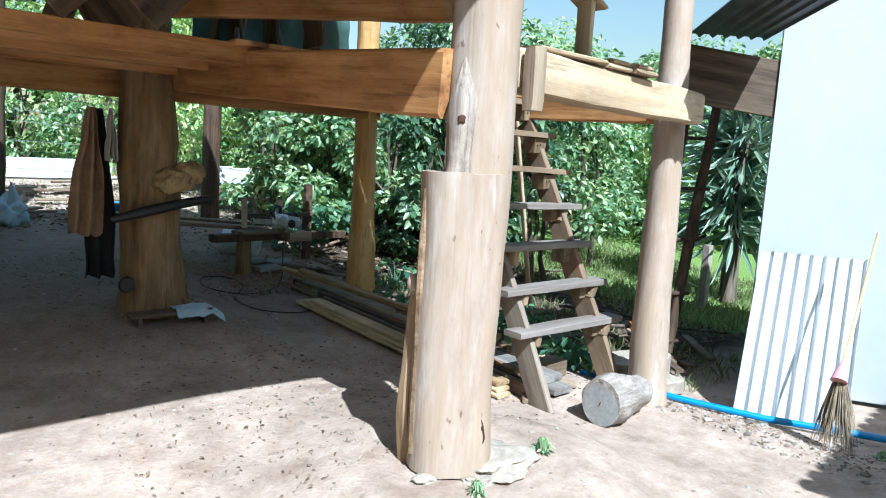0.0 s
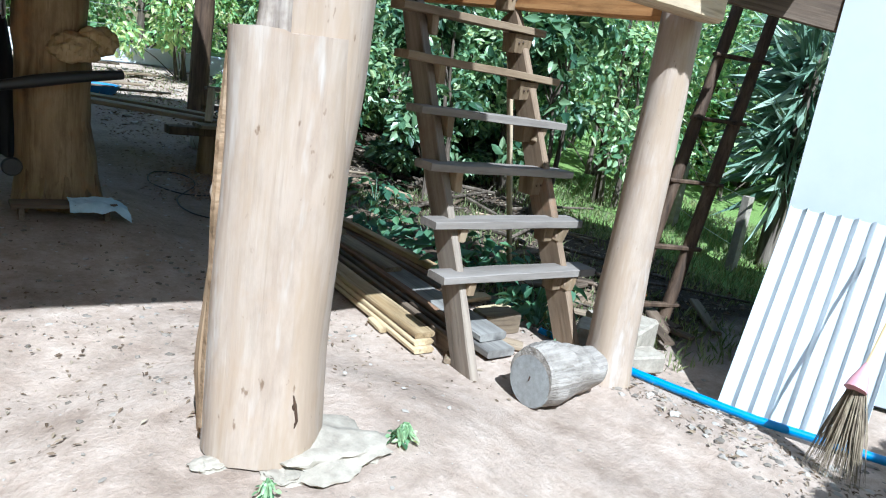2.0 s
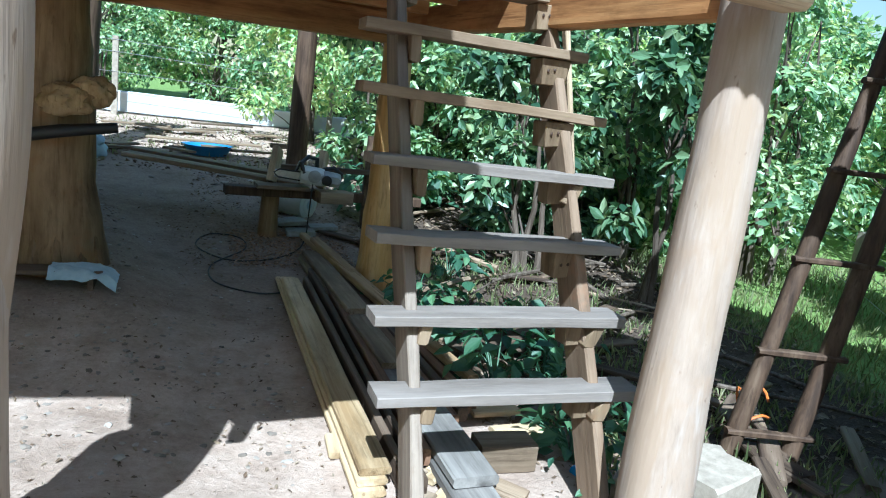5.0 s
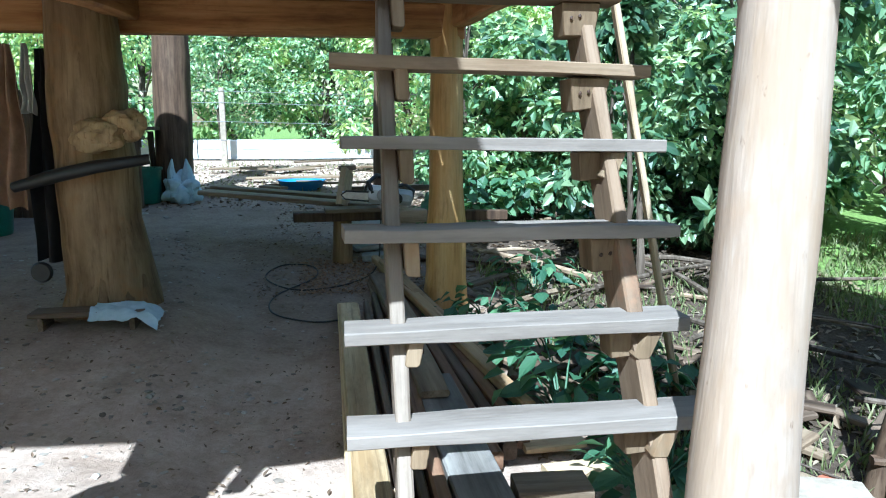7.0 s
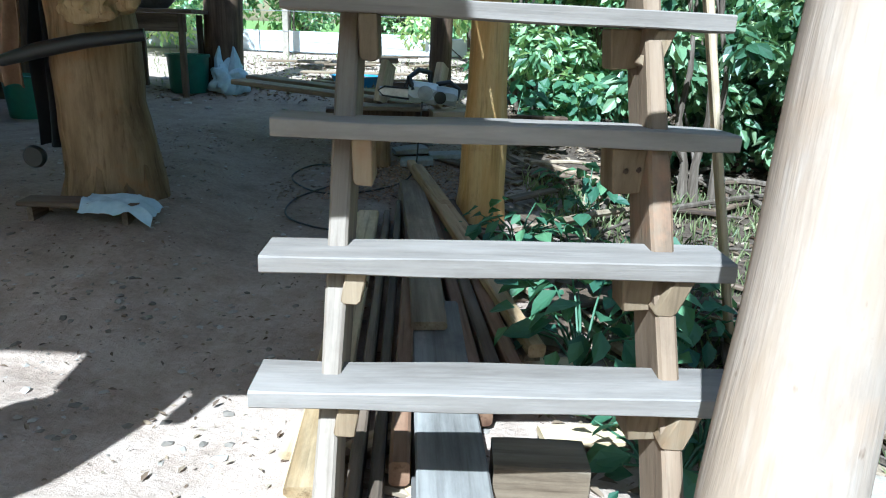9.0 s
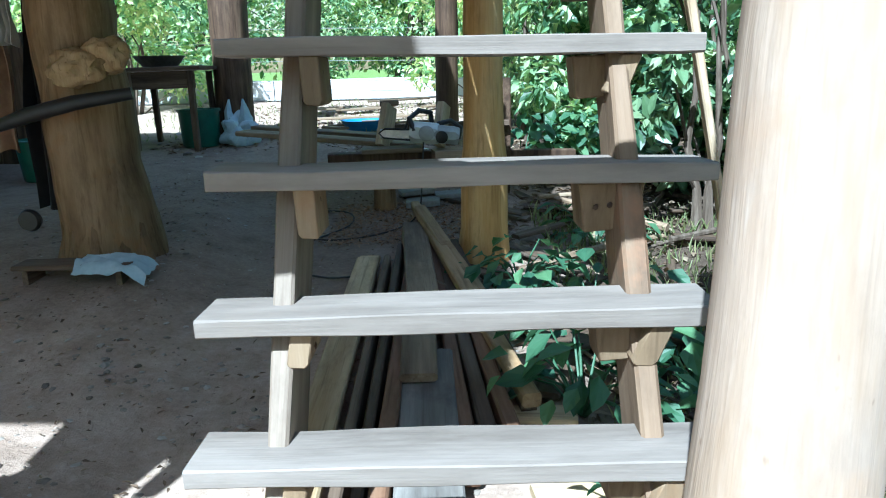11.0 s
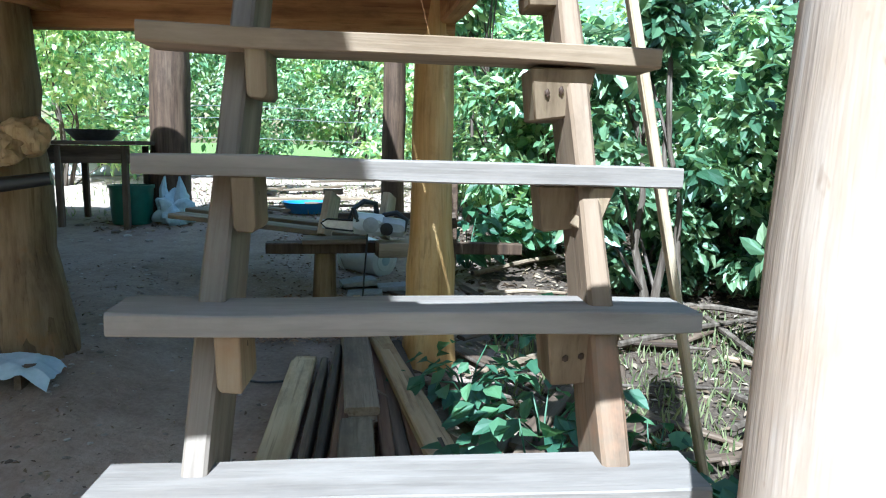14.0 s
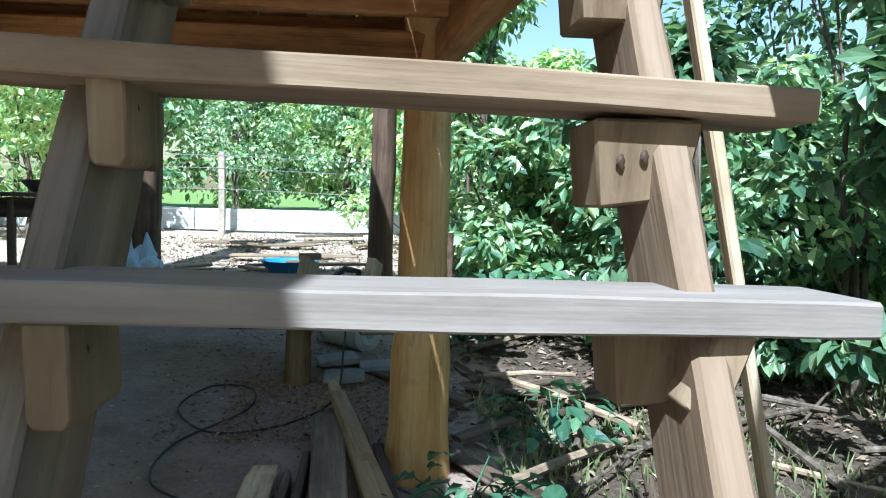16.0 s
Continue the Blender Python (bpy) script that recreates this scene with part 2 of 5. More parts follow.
M["bamboo"] = wood("bamboo_stick", (0.48, 0.33, 0.15), (0.58, 0.43, 0.22), (0.66, 0.52, 0.30), axis=2, grain=18, vary=0.05)
M["pink"] = plain("pink_plastic", (0.65, 0.34, 0.36), (0.55, 0.26, 0.28), 0.5, scale=10)
M["orange"] = plain("orange_plastic", (0.60, 0.17, 0.03), (0.45, 0.12, 0.02), 0.5, scale=10)
M["brick"] = plain("fired_brick", (0.38, 0.14, 0.07), (0.27, 0.09, 0.05), 0.9, scale=20, bumpy=0.4)
M["road"] = plain("pale_road", (0.58, 0.585, 0.58), (0.46, 0.465, 0.46), 0.85, scale=3, bumpy=0.2)
M["leaf_mid"] = leaf_mat("leaf_mid_green", ((0.06, 0.13, 0.065), (0.17, 0.30, 0.15), (0.33, 0.47, 0.25), (0.56, 0.62, 0.36)))
M["leaf_dark"] = leaf_mat("leaf_dark_green", ((0.028, 0.07, 0.038), (0.075, 0.15, 0.075), (0.16, 0.26, 0.13), (0.32, 0.41, 0.23)), 0.35, 0.35)
M["leaf_light"] = leaf_mat("leaf_yellow_green", ((0.15, 0.31, 0.13), (0.32, 0.50, 0.21), (0.52, 0.63, 0.29), (0.64, 0.66, 0.36)))
M["leaf_broad"] = leaf_mat("leaf_broad_teal", ((0.03, 0.09, 0.05), (0.07, 0.16, 0.08), (0.13, 0.25, 0.11)), 0.35, 0.55)
M["blade"] = leaf_mat("sword_leaf", ((0.08, 0.15, 0.10), (0.18, 0.27, 0.19), (0.36, 0.43, 0.34)), 0.2, 0.35)
M["grass"] = leaf_mat("grass_blades", ((0.11, 0.145, 0.055), (0.21, 0.25, 0.105), (0.37, 0.37, 0.20)), 0.4, 0.5)
M["litter"] = leaf_mat("dry_litter", ((0.07, 0.043, 0.023), (0.13, 0.085, 0.05), (0.22, 0.16, 0.10), (0.32, 0.265, 0.19)), 0.1, 0.8)
M["sawdust"] = leaf_mat("sawdust", ((0.22, 0.12, 0.065), (0.33, 0.20, 0.115), (0.44, 0.29, 0.18)), 0.0, 0.9)
M["twig"] = wood("twig_bark", (0.06, 0.045, 0.03), (0.13, 0.10, 0.075), (0.22, 0.18, 0.14), axis=2, grain=20, vary=0.3)


def ground_mat():
    """Trodden earth by the house, grass past it, dark soil under the trees, house shade painted in."""
    m, nt, b, _ = shader("yard_ground")
    tc = nt.nodes.new("ShaderNodeTexCoord")
    v = tc.outputs["Object"]
    fine = noise_of(nt, v, 38.0, 6, 0.75)
    mid = noise_of(nt, v, 5.0, 6, 0.65)
    broad = noise_of(nt, v, 0.9, 4, 0.55)
    earth = ramp(nt, mid, ((0.25, (0.30, 0.22, 0.165)), (0.48, (0.42, 0.325, 0.255)), (0.75, (0.50, 0.40, 0.325))))
    earth = mixc(nt, 0.4, earth, ramp(nt, fine, ((0.3, (0.55, 0.53, 0.5)), (0.6, (1.1, 1.1, 1.1)))), 'MULTIPLY')
    blot = noise_of(nt, v, 1.7, 8, 0.72)
    earth = mixc(nt, 0.62, earth, ramp(nt, blot, ((0.36, (0.5, 0.48, 0.46)), (0.56, (1.0, 1.0, 1.0)))), 'MULTIPLY')
    # soil colour, also the dark tone for the painted shade under the house
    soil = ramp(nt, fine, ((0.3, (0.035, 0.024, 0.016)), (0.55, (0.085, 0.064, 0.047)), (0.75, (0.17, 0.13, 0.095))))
    green = ramp(nt, fine, ((0.3, (0.08, 0.13, 0.035)), (0.6, (0.19, 0.27, 0.075)), (0.8, (0.38, 0.38, 0.18))))
    sep = nt.nodes.new("ShaderNodeSeparateXYZ")
    nt.links.new(v, sep.inputs[0])

    def math_(op, a, c):
        n = nt.nodes.new("ShaderNodeMath")
        n.operation = op
        for i, x in enumerate((a, c)):
            if isinstance(x, (int, float)):
                n.inputs[i].default_value = x
            else:
                nt.links.new(x, n.inputs[i])
        return n.outputs[0]
    wob = math_('MULTIPLY', math_('SUBTRACT', broad, 0.5), 1.6)
    # litter and soil to the right of and behind the stairs
    fx = math_('ADD', math_('SUBTRACT', sep.outputs[0], 0.45), wob)
    fy = math_('ADD', sep.outputs[1], math_('MULTIPLY', wob, 0.6))
    soil_or_shade = math_('MINIMUM', math_('MULTIPLY', fx, 3.0), math_('MULTIPLY', math_('SUBTRACT', fy, -0.1), 3.0))
    # darkening painted in for the shade under the house, y 1.5 to 7.6
    house_shade = math_('MINIMUM', math_('MULTIPLY', math_('SUBTRACT', fy, 1.5), 0.7), math_('ADD', math_('MULTIPLY', blot, 0.5), 0.1))
    soil_or_shade = math_('MAXIMUM', soil_or_shade, math_('MINIMUM', house_shade, math_('MULTIPLY', math_('SUBTRACT', 7.6, fy), 0.8)))
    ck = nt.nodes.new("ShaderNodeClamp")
    nt.links.new(soil_or_shade, ck.inputs[0])
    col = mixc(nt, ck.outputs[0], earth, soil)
    far = math_('MULTIPLY', math_('ADD', math_('SUBTRACT', sep.outputs[0], 3.2), wob), 2.0)
    ck2 = nt.nodes.new("ShaderNodeClamp")
    nt.links.new(far, ck2.inputs[0])
    col = mixc(nt, ck2.outputs[0], col, green)
    back = math_('MULTIPLY', math_('ADD', math_('SUBTRACT', sep.outputs[1], 11.5), wob), 1.0)
    ck3 = nt.nodes.new("ShaderNodeClamp")
    nt.links.new(back, ck3.inputs[0])
    col = mixc(nt, ck3.outputs[0], col, green)
    nt.links.new(col, b.inputs["Base Color"])
    b.inputs["Roughness"].default_value = 0.95
    b.inputs["Specular IOR Level"].default_value = 0.15
    h = math_('ADD', fine, math_('MULTIPLY', mid, 2.0))
    bump(nt, b, h, 0.55, 0.022)
    return m


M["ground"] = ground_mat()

# ---------------------------------------------------------------- building helpers
I4 = Matrix.Identity(4)
WORLD = {}


RISE = ((0.8, 0.0), (2.7, 0.10), (4.0, 0.20), (6.0, 0.45), (11.0, 0.83), (60.0, 1.81))


def ground_z(x, y):
    def ss(a, lo, hi):
        k = min(1.0, max(0.0, (a - lo) / (hi - lo)))
        return k * k * (3 - 2 * k)
    z = -0.13 * ss(x, 0.35, 1.1) * (1 - 0.6 * ss(y, 1.0, 4.0))
    for (y0, z0), (y1, z1) in zip(RISE, RISE[1:]):
        if y0 < y:
            z += (z1 - z0) * min(1.0, (y - y0) / (y1 - y0))
    # the trodden bank on the pillar side of the stairs
    bank = 0.07 * ss(y, -0.6, 0.6) + 0.09 * ss(y, 1.0, 2.3) - 0.16 * ss(y, 3.0, 6.0)
    z += bank * ss(-0.93 - 0.19 * max(0.0, y - 1.2) - x, 0.0, 0.45)
    d = math.hypot((x + 1.57) / 0.95, (y + 0.82) / 0.85)
    z += 0.18 * (1 - ss(d, 0.55, 1.25))
    near = 1 - ss(math.hypot(x, y), 12, 30)
    z += near * 0.025 * noise.noise(Vector((x * 1.3, y * 1.3, 0.3)))
    return z


def thing(name, at=(0, 0, 0), label="", category="", group="", kind="", turn=0.0):
    e = new(name)
    e.empty_display_size = 0.1
    e.matrix_basis = pose(*at, 0, 0, turn)
    WORLD[e] = e.matrix_basis.copy()
    return tagged(e, label, category, group, kind)


def mesh_of(name, bm, mat, smooth=True):
    me = bpy.data.meshes.new(name)
    bm.normal_update()
    bm.to_mesh(me)
    bm.free()
    me.materials.append(mat)
    if smooth:
        me.polygons.foreach_set("use_smooth", [True] * len(me.polygons))
        me.set_sharp_from_angle(angle=radians(38))
    return me


def part(name, data, material, parent=None, label="", m=I4, smooth=True):
    """Links a bmesh or a mesh as one object, at the world pose m, under a thing or a part."""
    me = mesh_of(name, data, material, smooth) if isinstance(data, bmesh.types.BMesh) else data
    ob = new(name, me)
    WORLD[ob] = m.copy()
    if parent is not None:
        ob.parent = parent
        ob.matrix_basis = WORLD[parent].inverted() @ m
    else:
        ob.matrix_basis = m
    if label:
        tagged(ob, label)
    return ob


def along(a, b, roll=0.0):
    """A pose at a whose x axis runs to b, with z as upright as can be."""
    a, b = Vector(a), Vector(b)
    x = (b - a).normalized()
    up = Vector((0, 0, 1)) if abs(x.z) < 0.95 else Vector((0, 1, 0))
    y = up.cross(x).normalized()
    z = x.cross(y)
    r = Matrix((x, y, z)).transposed().to_4x4()
    return Matrix.Translation(a) @ r @ pose(0, 0, 0, roll, 0, 0)


def board_bm(length, width, thick, seed=0, wob=0.004, segs=6, bevel=0.006, centred=False):
    """A sawn board along x from 0: uneven faces, softly worn arrises."""
    bm = bmesh.new()
    rnd = random.Random(seed)
    ph = [rnd.uniform(0, 50) for _ in range(4)]
    rings = []
    for i in range(segs + 1):
        k = i / segs
        x = length * k + (rnd.uniform(-1, 1) * wob if i in (0, segs) else 0)
        w = width / 2 + wob * noise.noise(Vector((x * 3, ph[0], 0)))
        t = thick / 2 + wob * 0.6 * noise.noise(Vector((x * 3, ph[1], 4)))
        oy = wob * 1.2 * noise.noise(Vector((x * 2, ph[2], 8)))
        oz = wob * 0.8 * noise.noise(Vector((x * 2, ph[3], 8)))
        b = min(bevel, t * 0.6, w * 0.6)
        e = b if 0 < i < segs else b * 1.6
        pts = [(-w + e, -t), (w - e, -t), (w, -t + e), (w, t - e), (w - e, t), (-w + e, t), (-w, t - e), (-w, -t + e)]
        xs = x - (length / 2 if centred else 0)
        rings.append([bm.verts.new((xs, oy + p, oz + q)) for p, q in pts])
    for r0, r1 in zip(rings, rings[1:]):
        for j in range(8):
            bm.faces.new((r0[j], r0[(j + 1) % 8], r1[(j + 1) % 8], r1[j]))
    bm.faces.new(rings[0][::-1])
    bm.faces.new(rings[-1])
    bmesh.ops.recalc_face_normals(bm, faces=bm.faces)
    return bm


def tube_bm(points, radii, sides=12, rough=0.0, seed=0, squash=None, caps=True, fluted=0.0):
    """A tube through the points; rough gives an uneven, hand-hewn or barked outline."""
    bm = bmesh.new()
    pts = [Vector(p) for p in points]
    n = len(pts)
    rings = []
    ref = Vector((1, 0, 0))
    for i, p in enumerate(pts):
        d = (pts[min(i + 1, n - 1)] - pts[max(i - 1, 0)]).normalized()
        if abs(d.dot(ref)) > 0.9:
            ref = Vector((0, 1, 0))
        u = (ref - d * ref.dot(d)).normalized()
        w = d.cross(u)
        ring = []
        for j in range(sides):
            a = 2 * math.pi * j / sides
            r = radii[i]
            if rough:
                q = p + u * math.cos(a) * r + w * math.sin(a) * r
                r *= 1 + rough * noise.noise(q * 3.1 + Vector((seed * 7.3, 0, 0))) + rough * 0.5 * noise.noise(q * 9 + Vector((0, seed * 3.1, 0)))
            if fluted:
                r *= 1 + fluted * math.sin(a * 5 + seed)
            ring.append(bm.verts.new(p + u * math.cos(a) * r * (squash[0] if squash else 1) + w * math.sin(a) * r * (squash[1] if squash else 1)))
        rings.append(ring)
    for r0, r1 in zip(rings, rings[1:]):
        for j in range(sides):
            bm.faces.new((r0[j], r0[(j + 1) % sides], r1[(j + 1) % sides], r1[j]))
    if caps:
        bm.faces.new(rings[0][::-1])
        bm.faces.new(rings[-1])
    bmesh.ops.recalc_face_normals(bm, faces=bm.faces)
    return bm


def lathe_bm(profile, sides=28):
    """A turned shape: (radius, height) pairs round z."""
    bm = bmesh.new()
    rings = [[bm.verts.new((r * math.cos(2 * math.pi * j / sides), r * math.sin(2 * math.pi * j / sides), z)) for j in range(sides)] for r, z in profile]
    for r0, r1 in zip(rings, rings[1:]):
        for j in range(sides):
            bm.faces.new((r0[j], r0[(j + 1) % sides], r1[(j + 1) % sides], r1[j]))
    bm.faces.new(rings[0][::-1])
    bm.faces.new(rings[-1])
    bmesh.ops.recalc_face_normals(bm, faces=bm.faces)
    return bm


def lump_bm(r, squash=(1, 1, 1), rough=0.3, seed=0, sub=2):
    bm = bmesh.new()
    bmesh.ops.create_icosphere(bm, subdivisions=sub, radius=1.0)
    for v in bm.verts:
        d = v.co.copy()
        k = 1 + rough * noise.noise(d * 1.7 + Vector((seed * 5.1, 0, 0))) + rough * 0.5 * noise.noise(d * 4 + Vector((0, seed * 2.3, 0)))
        v.co = Vector((d.x * squash[0], d.y * squash[1], d.z * squash[2])) * r * k
    return bm


def board(name, a, b, width, thick, mat, parent=None, label="", roll=0.0, seed=None, **kw):
    ln = (Vector(b) - Vector(a)).length
    sd = seed if seed is not None else int(abs(a[0] * 131 + a[1] * 57 + a[2] * 17) * 10) % 997
    return part(name, board_bm(ln, width, thick, sd, **kw), mat, parent, label, m=along(a, b, roll))


def grid_mesh(name, nx, ny, fn, mat, parent=None, label="", thick=0.0):
    bm = bmesh.new()
    vs = [[bm.verts.new(fn(i / nx, j / ny)) for j in range(ny + 1)] for i in range(nx + 1)]
    for i in range(nx):
        for j in range(ny):
            bm.faces.new((vs[i][j], vs[i + 1][j], vs[i + 1][j + 1], vs[i][j + 1]))
    if thick:
        bm.normal_update()
        bmesh.ops.solidify(bm, geom=bm.faces[:], thickness=thick)
    return part(name, bm, mat, parent, label)


def leaves_mesh(name, centres, sizes, normals, ups, mat, width=0.52, fold=0.18, droop=0.12):
    """Many small pointed leaves, each folded along its rib, as one mesh."""
    c, s = np.asarray(centres), np.asarray(sizes)[:, None]
    n = normals / (np.linalg.norm(normals, axis=1, keepdims=True) + 1e-9)
    u = ups - n * (ups * n).sum(1, keepdims=True)
    u /= np.linalg.norm(u, axis=1, keepdims=True) + 1e-9
    w = np.cross(u, n)
    base = c
    tip = c + u * s - n * s * droop
    l1 = c + u * s * 0.38 + w * s * width * 0.5 + n * s * fold * 0.5
    r1 = c + u * s * 0.38 - w * s * width * 0.5 + n * s * fold * 0.5
    l2 = c + u * s * 0.74 + w * s * width * 0.33 + n * s * (fold * 0.3 - droop * 0.5)
    r2 = c + u * s * 0.74 - w * s * width * 0.33 + n * s * (fold * 0.3 - droop * 0.5)
    mid = c + u * s * 0.55 - n * s * droop * 0.3
    k = len(c)
    verts = np.stack((base, l1, l2, tip, r2, r1, mid), 1).reshape(-1, 3)
    o = np.arange(k)[:, None] * 7
    quads = np.concatenate((o + np.array([[0, 6, 2, 1]]), o + np.array([[0, 5, 4, 6]])), 0)
    tris = np.concatenate((o + np.array([[6, 3, 2]]), o + np.array([[6, 4, 3]])), 0)
    me = bpy.data.meshes.new(name)
    me.from_pydata(verts.tolist(), [], quads.tolist() + tris.tolist())
    me.materials.append(mat)
    return me


def foliage(rng, clumps, per, spread, size, up_bias=0.5, hang=0.3):
    """Leaf places gathered in clumps."""
    cs, ns, us, ss = [], [], [], []
    for (p, r) in clumps:
        q = rng.normal(0, 1, (per, 3))
        q /= np.linalg.norm(q, axis=1, keepdims=True)
        rad = r * rng.uniform(0.35, 1.0, (per, 1)) ** 0.6
        cs.append(np.array(p) + q * rad * np.array(spread))
        ns.append(q * 0.6 + np.array((0, 0, up_bias)) + rng.normal(0, 0.45, (per, 3)))
        us.append(q + rng.normal(0, 0.6, (per, 3)) - np.array((0, 0, hang)))
        ss.append(size * rng.uniform(0.6, 1.35, per))
    return np.concatenate(cs), np.concatenate(ss), np.concatenate(ns), np.concatenate(us)


def tree(name, at, height, crown_r, mat, seed, leaf=0.13, clumps=26, per=110, base=0.35, trunk_r=0.05, stems=1, label="", lean=(0, 0), category="tree", group="", hang=0.3):
    rng = np.random.default_rng(seed)
    rnd = random.Random(seed)
    x, y = at
    z0 = ground_z(x, y) - 0.05
    t = thing(name, (x, y, z0), label, category, group)
    pts_all = []
    trunk = None
    for s in range(stems):
        ax, ay = rnd.uniform(-0.12, 0.12) * (stems > 1), rnd.uniform(-0.12, 0.12) * (stems > 1)
        pts, rad = [], []
        lx, ly = lean[0] + rnd.uniform(-0.12, 0.12), lean[1] + rnd.uniform(-0.12, 0.12)
        for i in range(7):
            k = i / 6
            pts.append((x + ax + lx * height * k * k + 0.06 * rnd.uniform(-1, 1), y + ay + ly * height * k * k + 0.06 * rnd.uniform(-1, 1), z0 + height * 0.86 * k))
            rad.append(trunk_r * (1 - 0.8 * k) * (1.35 if i == 0 else 1))
        part("trunk", tube_bm(pts, rad, 8, 0.15, seed + s), M["twig"], t)
        pts_all.append(pts)
    cl = []
    for i in range(clumps):
        pts = pts_all[i % stems]
        h = base + (1 - base) * (rng.uniform() ** 0.8)
        a = rng.uniform(0, 2 * math.pi)
        prof = math.sin(min(1.0, (h - base) / (1 - base) * 0.82 + 0.18) * math.pi) ** 0.6
        rr = crown_r * prof * rng.uniform(0.25, 1.0)
        k = min(5.99, h / 0.86 * 6) if h < 0.86 else 5.99
        p0, p1 = Vector(pts[int(k)]), Vector(pts[min(6, int(k) + 1)])
        c = p0.lerp(p1, k - int(k))
        p = (c.x + math.cos(a) * rr, c.y + math.sin(a) * rr, z0 + height * h)
        cl.append((p, crown_r * rng.uniform(0.2, 0.42)))
        if i % 2 == 0:
            st = Vector(pts[max(0, int(k) - 1)])
            en = Vector(p)
            mid = st.lerp(en, 0.5) + Vector((0, 0, 0.06))
            part("limb", tube_bm((st, mid, en), (trunk_r * 0.42, trunk_r * 0.28, trunk_r * 0.1), 5), M["twig"], t)
    c, s, n, u = foliage(rng, cl, per, (1, 1, 0.75), leaf, 0.5, hang)
    part("crown", leaves_mesh("crown", c, s, n, u, mat), mat, t)
    return t

# ---------------------------------------------------------------- ground and distance
def make_ground():
    bm = bmesh.new()
    xs = sorted(set([-900, -400, -150, -70, -40, -25, -16] + [round(-12 + 0.22 * i, 3) for i in range(110)] + [16, 25, 40, 70, 150, 400, 900]))
    ys = sorted(set([-900, -300, -100, -40, -20, -10] + [round(-6 + 0.22 * i, 3) for i in range(100)] + [20, 28, 40, 70, 150, 400, 900]))
    vs = [[bm.verts.new((x, y, ground_z(x, y))) for y in ys] for x in xs]
    for i in range(len(xs) - 1):
        for j in range(len(ys) - 1):
            bm.faces.new((vs[i][j], vs[i + 1][j], vs[i + 1][j + 1], vs[i][j + 1]))
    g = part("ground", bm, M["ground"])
    tagged(g, "trodden grey-brown earth yard with litter and grass beyond", "ground", kind="structure")


make_ground()


def make_road():
    bm = bmesh.new()
    xs = [-30 + 0.8 * i for i in range(80)]
    a = [bm.verts.new((x, 10.6 + 0.05 * math.sin(x), ground_z(x, 10.6) + 0.03)) for x in xs]
    b = [bm.verts.new((x, 14.2 + 0.1 * math.sin(x * 0.7), ground_z(x, 14.2) + 0.05)) for x in xs]
    for i in range(len(xs) - 1):
        bm.faces.new((a[i], a[i + 1], b[i + 1], b[i]))
    bmesh.ops.solidify(bm, geom=bm.faces[:], thickness=0.08)
    r = part("road", bm, M["road"])
    tagged(r, "pale sunlit concrete village road behind the fence", "road", kind="structure")


make_road()

# ---------------------------------------------------------------- the house on log pillars
def log_pillar(name, base, top, prof, mat, label, sides=28, rough=0.07, seed=0, kind="structure"):
    """prof: (height share, radius) pairs."""
    t = thing(name, base, label, "pillar", "house pillars", kind)
    a, b = Vector(base), Vector(top)
    pts, rad = [], []
    n = 26
    for i in range(n + 1):
        k = i / n
        for (k0, r0), (k1, r1) in zip(prof, prof[1:]):
            if k0 <= k <= k1:
                f = (k - k0) / (k1 - k0)
                r = r0 + (r1 - r0) * (f * f * (3 - 2 * f))
                break
        w = Vector((0.02 * noise.noise(Vector((k * 3, seed, 0))), 0.02 * noise.noise(Vector((k * 3, seed, 9))), 0))
        pts.append(a.lerp(b, k) + w - a)
        rad.append(r)
    part("shaft", tube_bm(pts, rad, sides, rough, seed, fluted=0.012), mat, t, m=Matrix.Translation(a))
    return t


# the great front pillar: a wide hewn foot cut off flat at breast height, a round stem above
P_BASE = (-1.578, -0.792, 0.20)
P_LEFT = Vector((-0.82, 0.57, 0)).normalized()


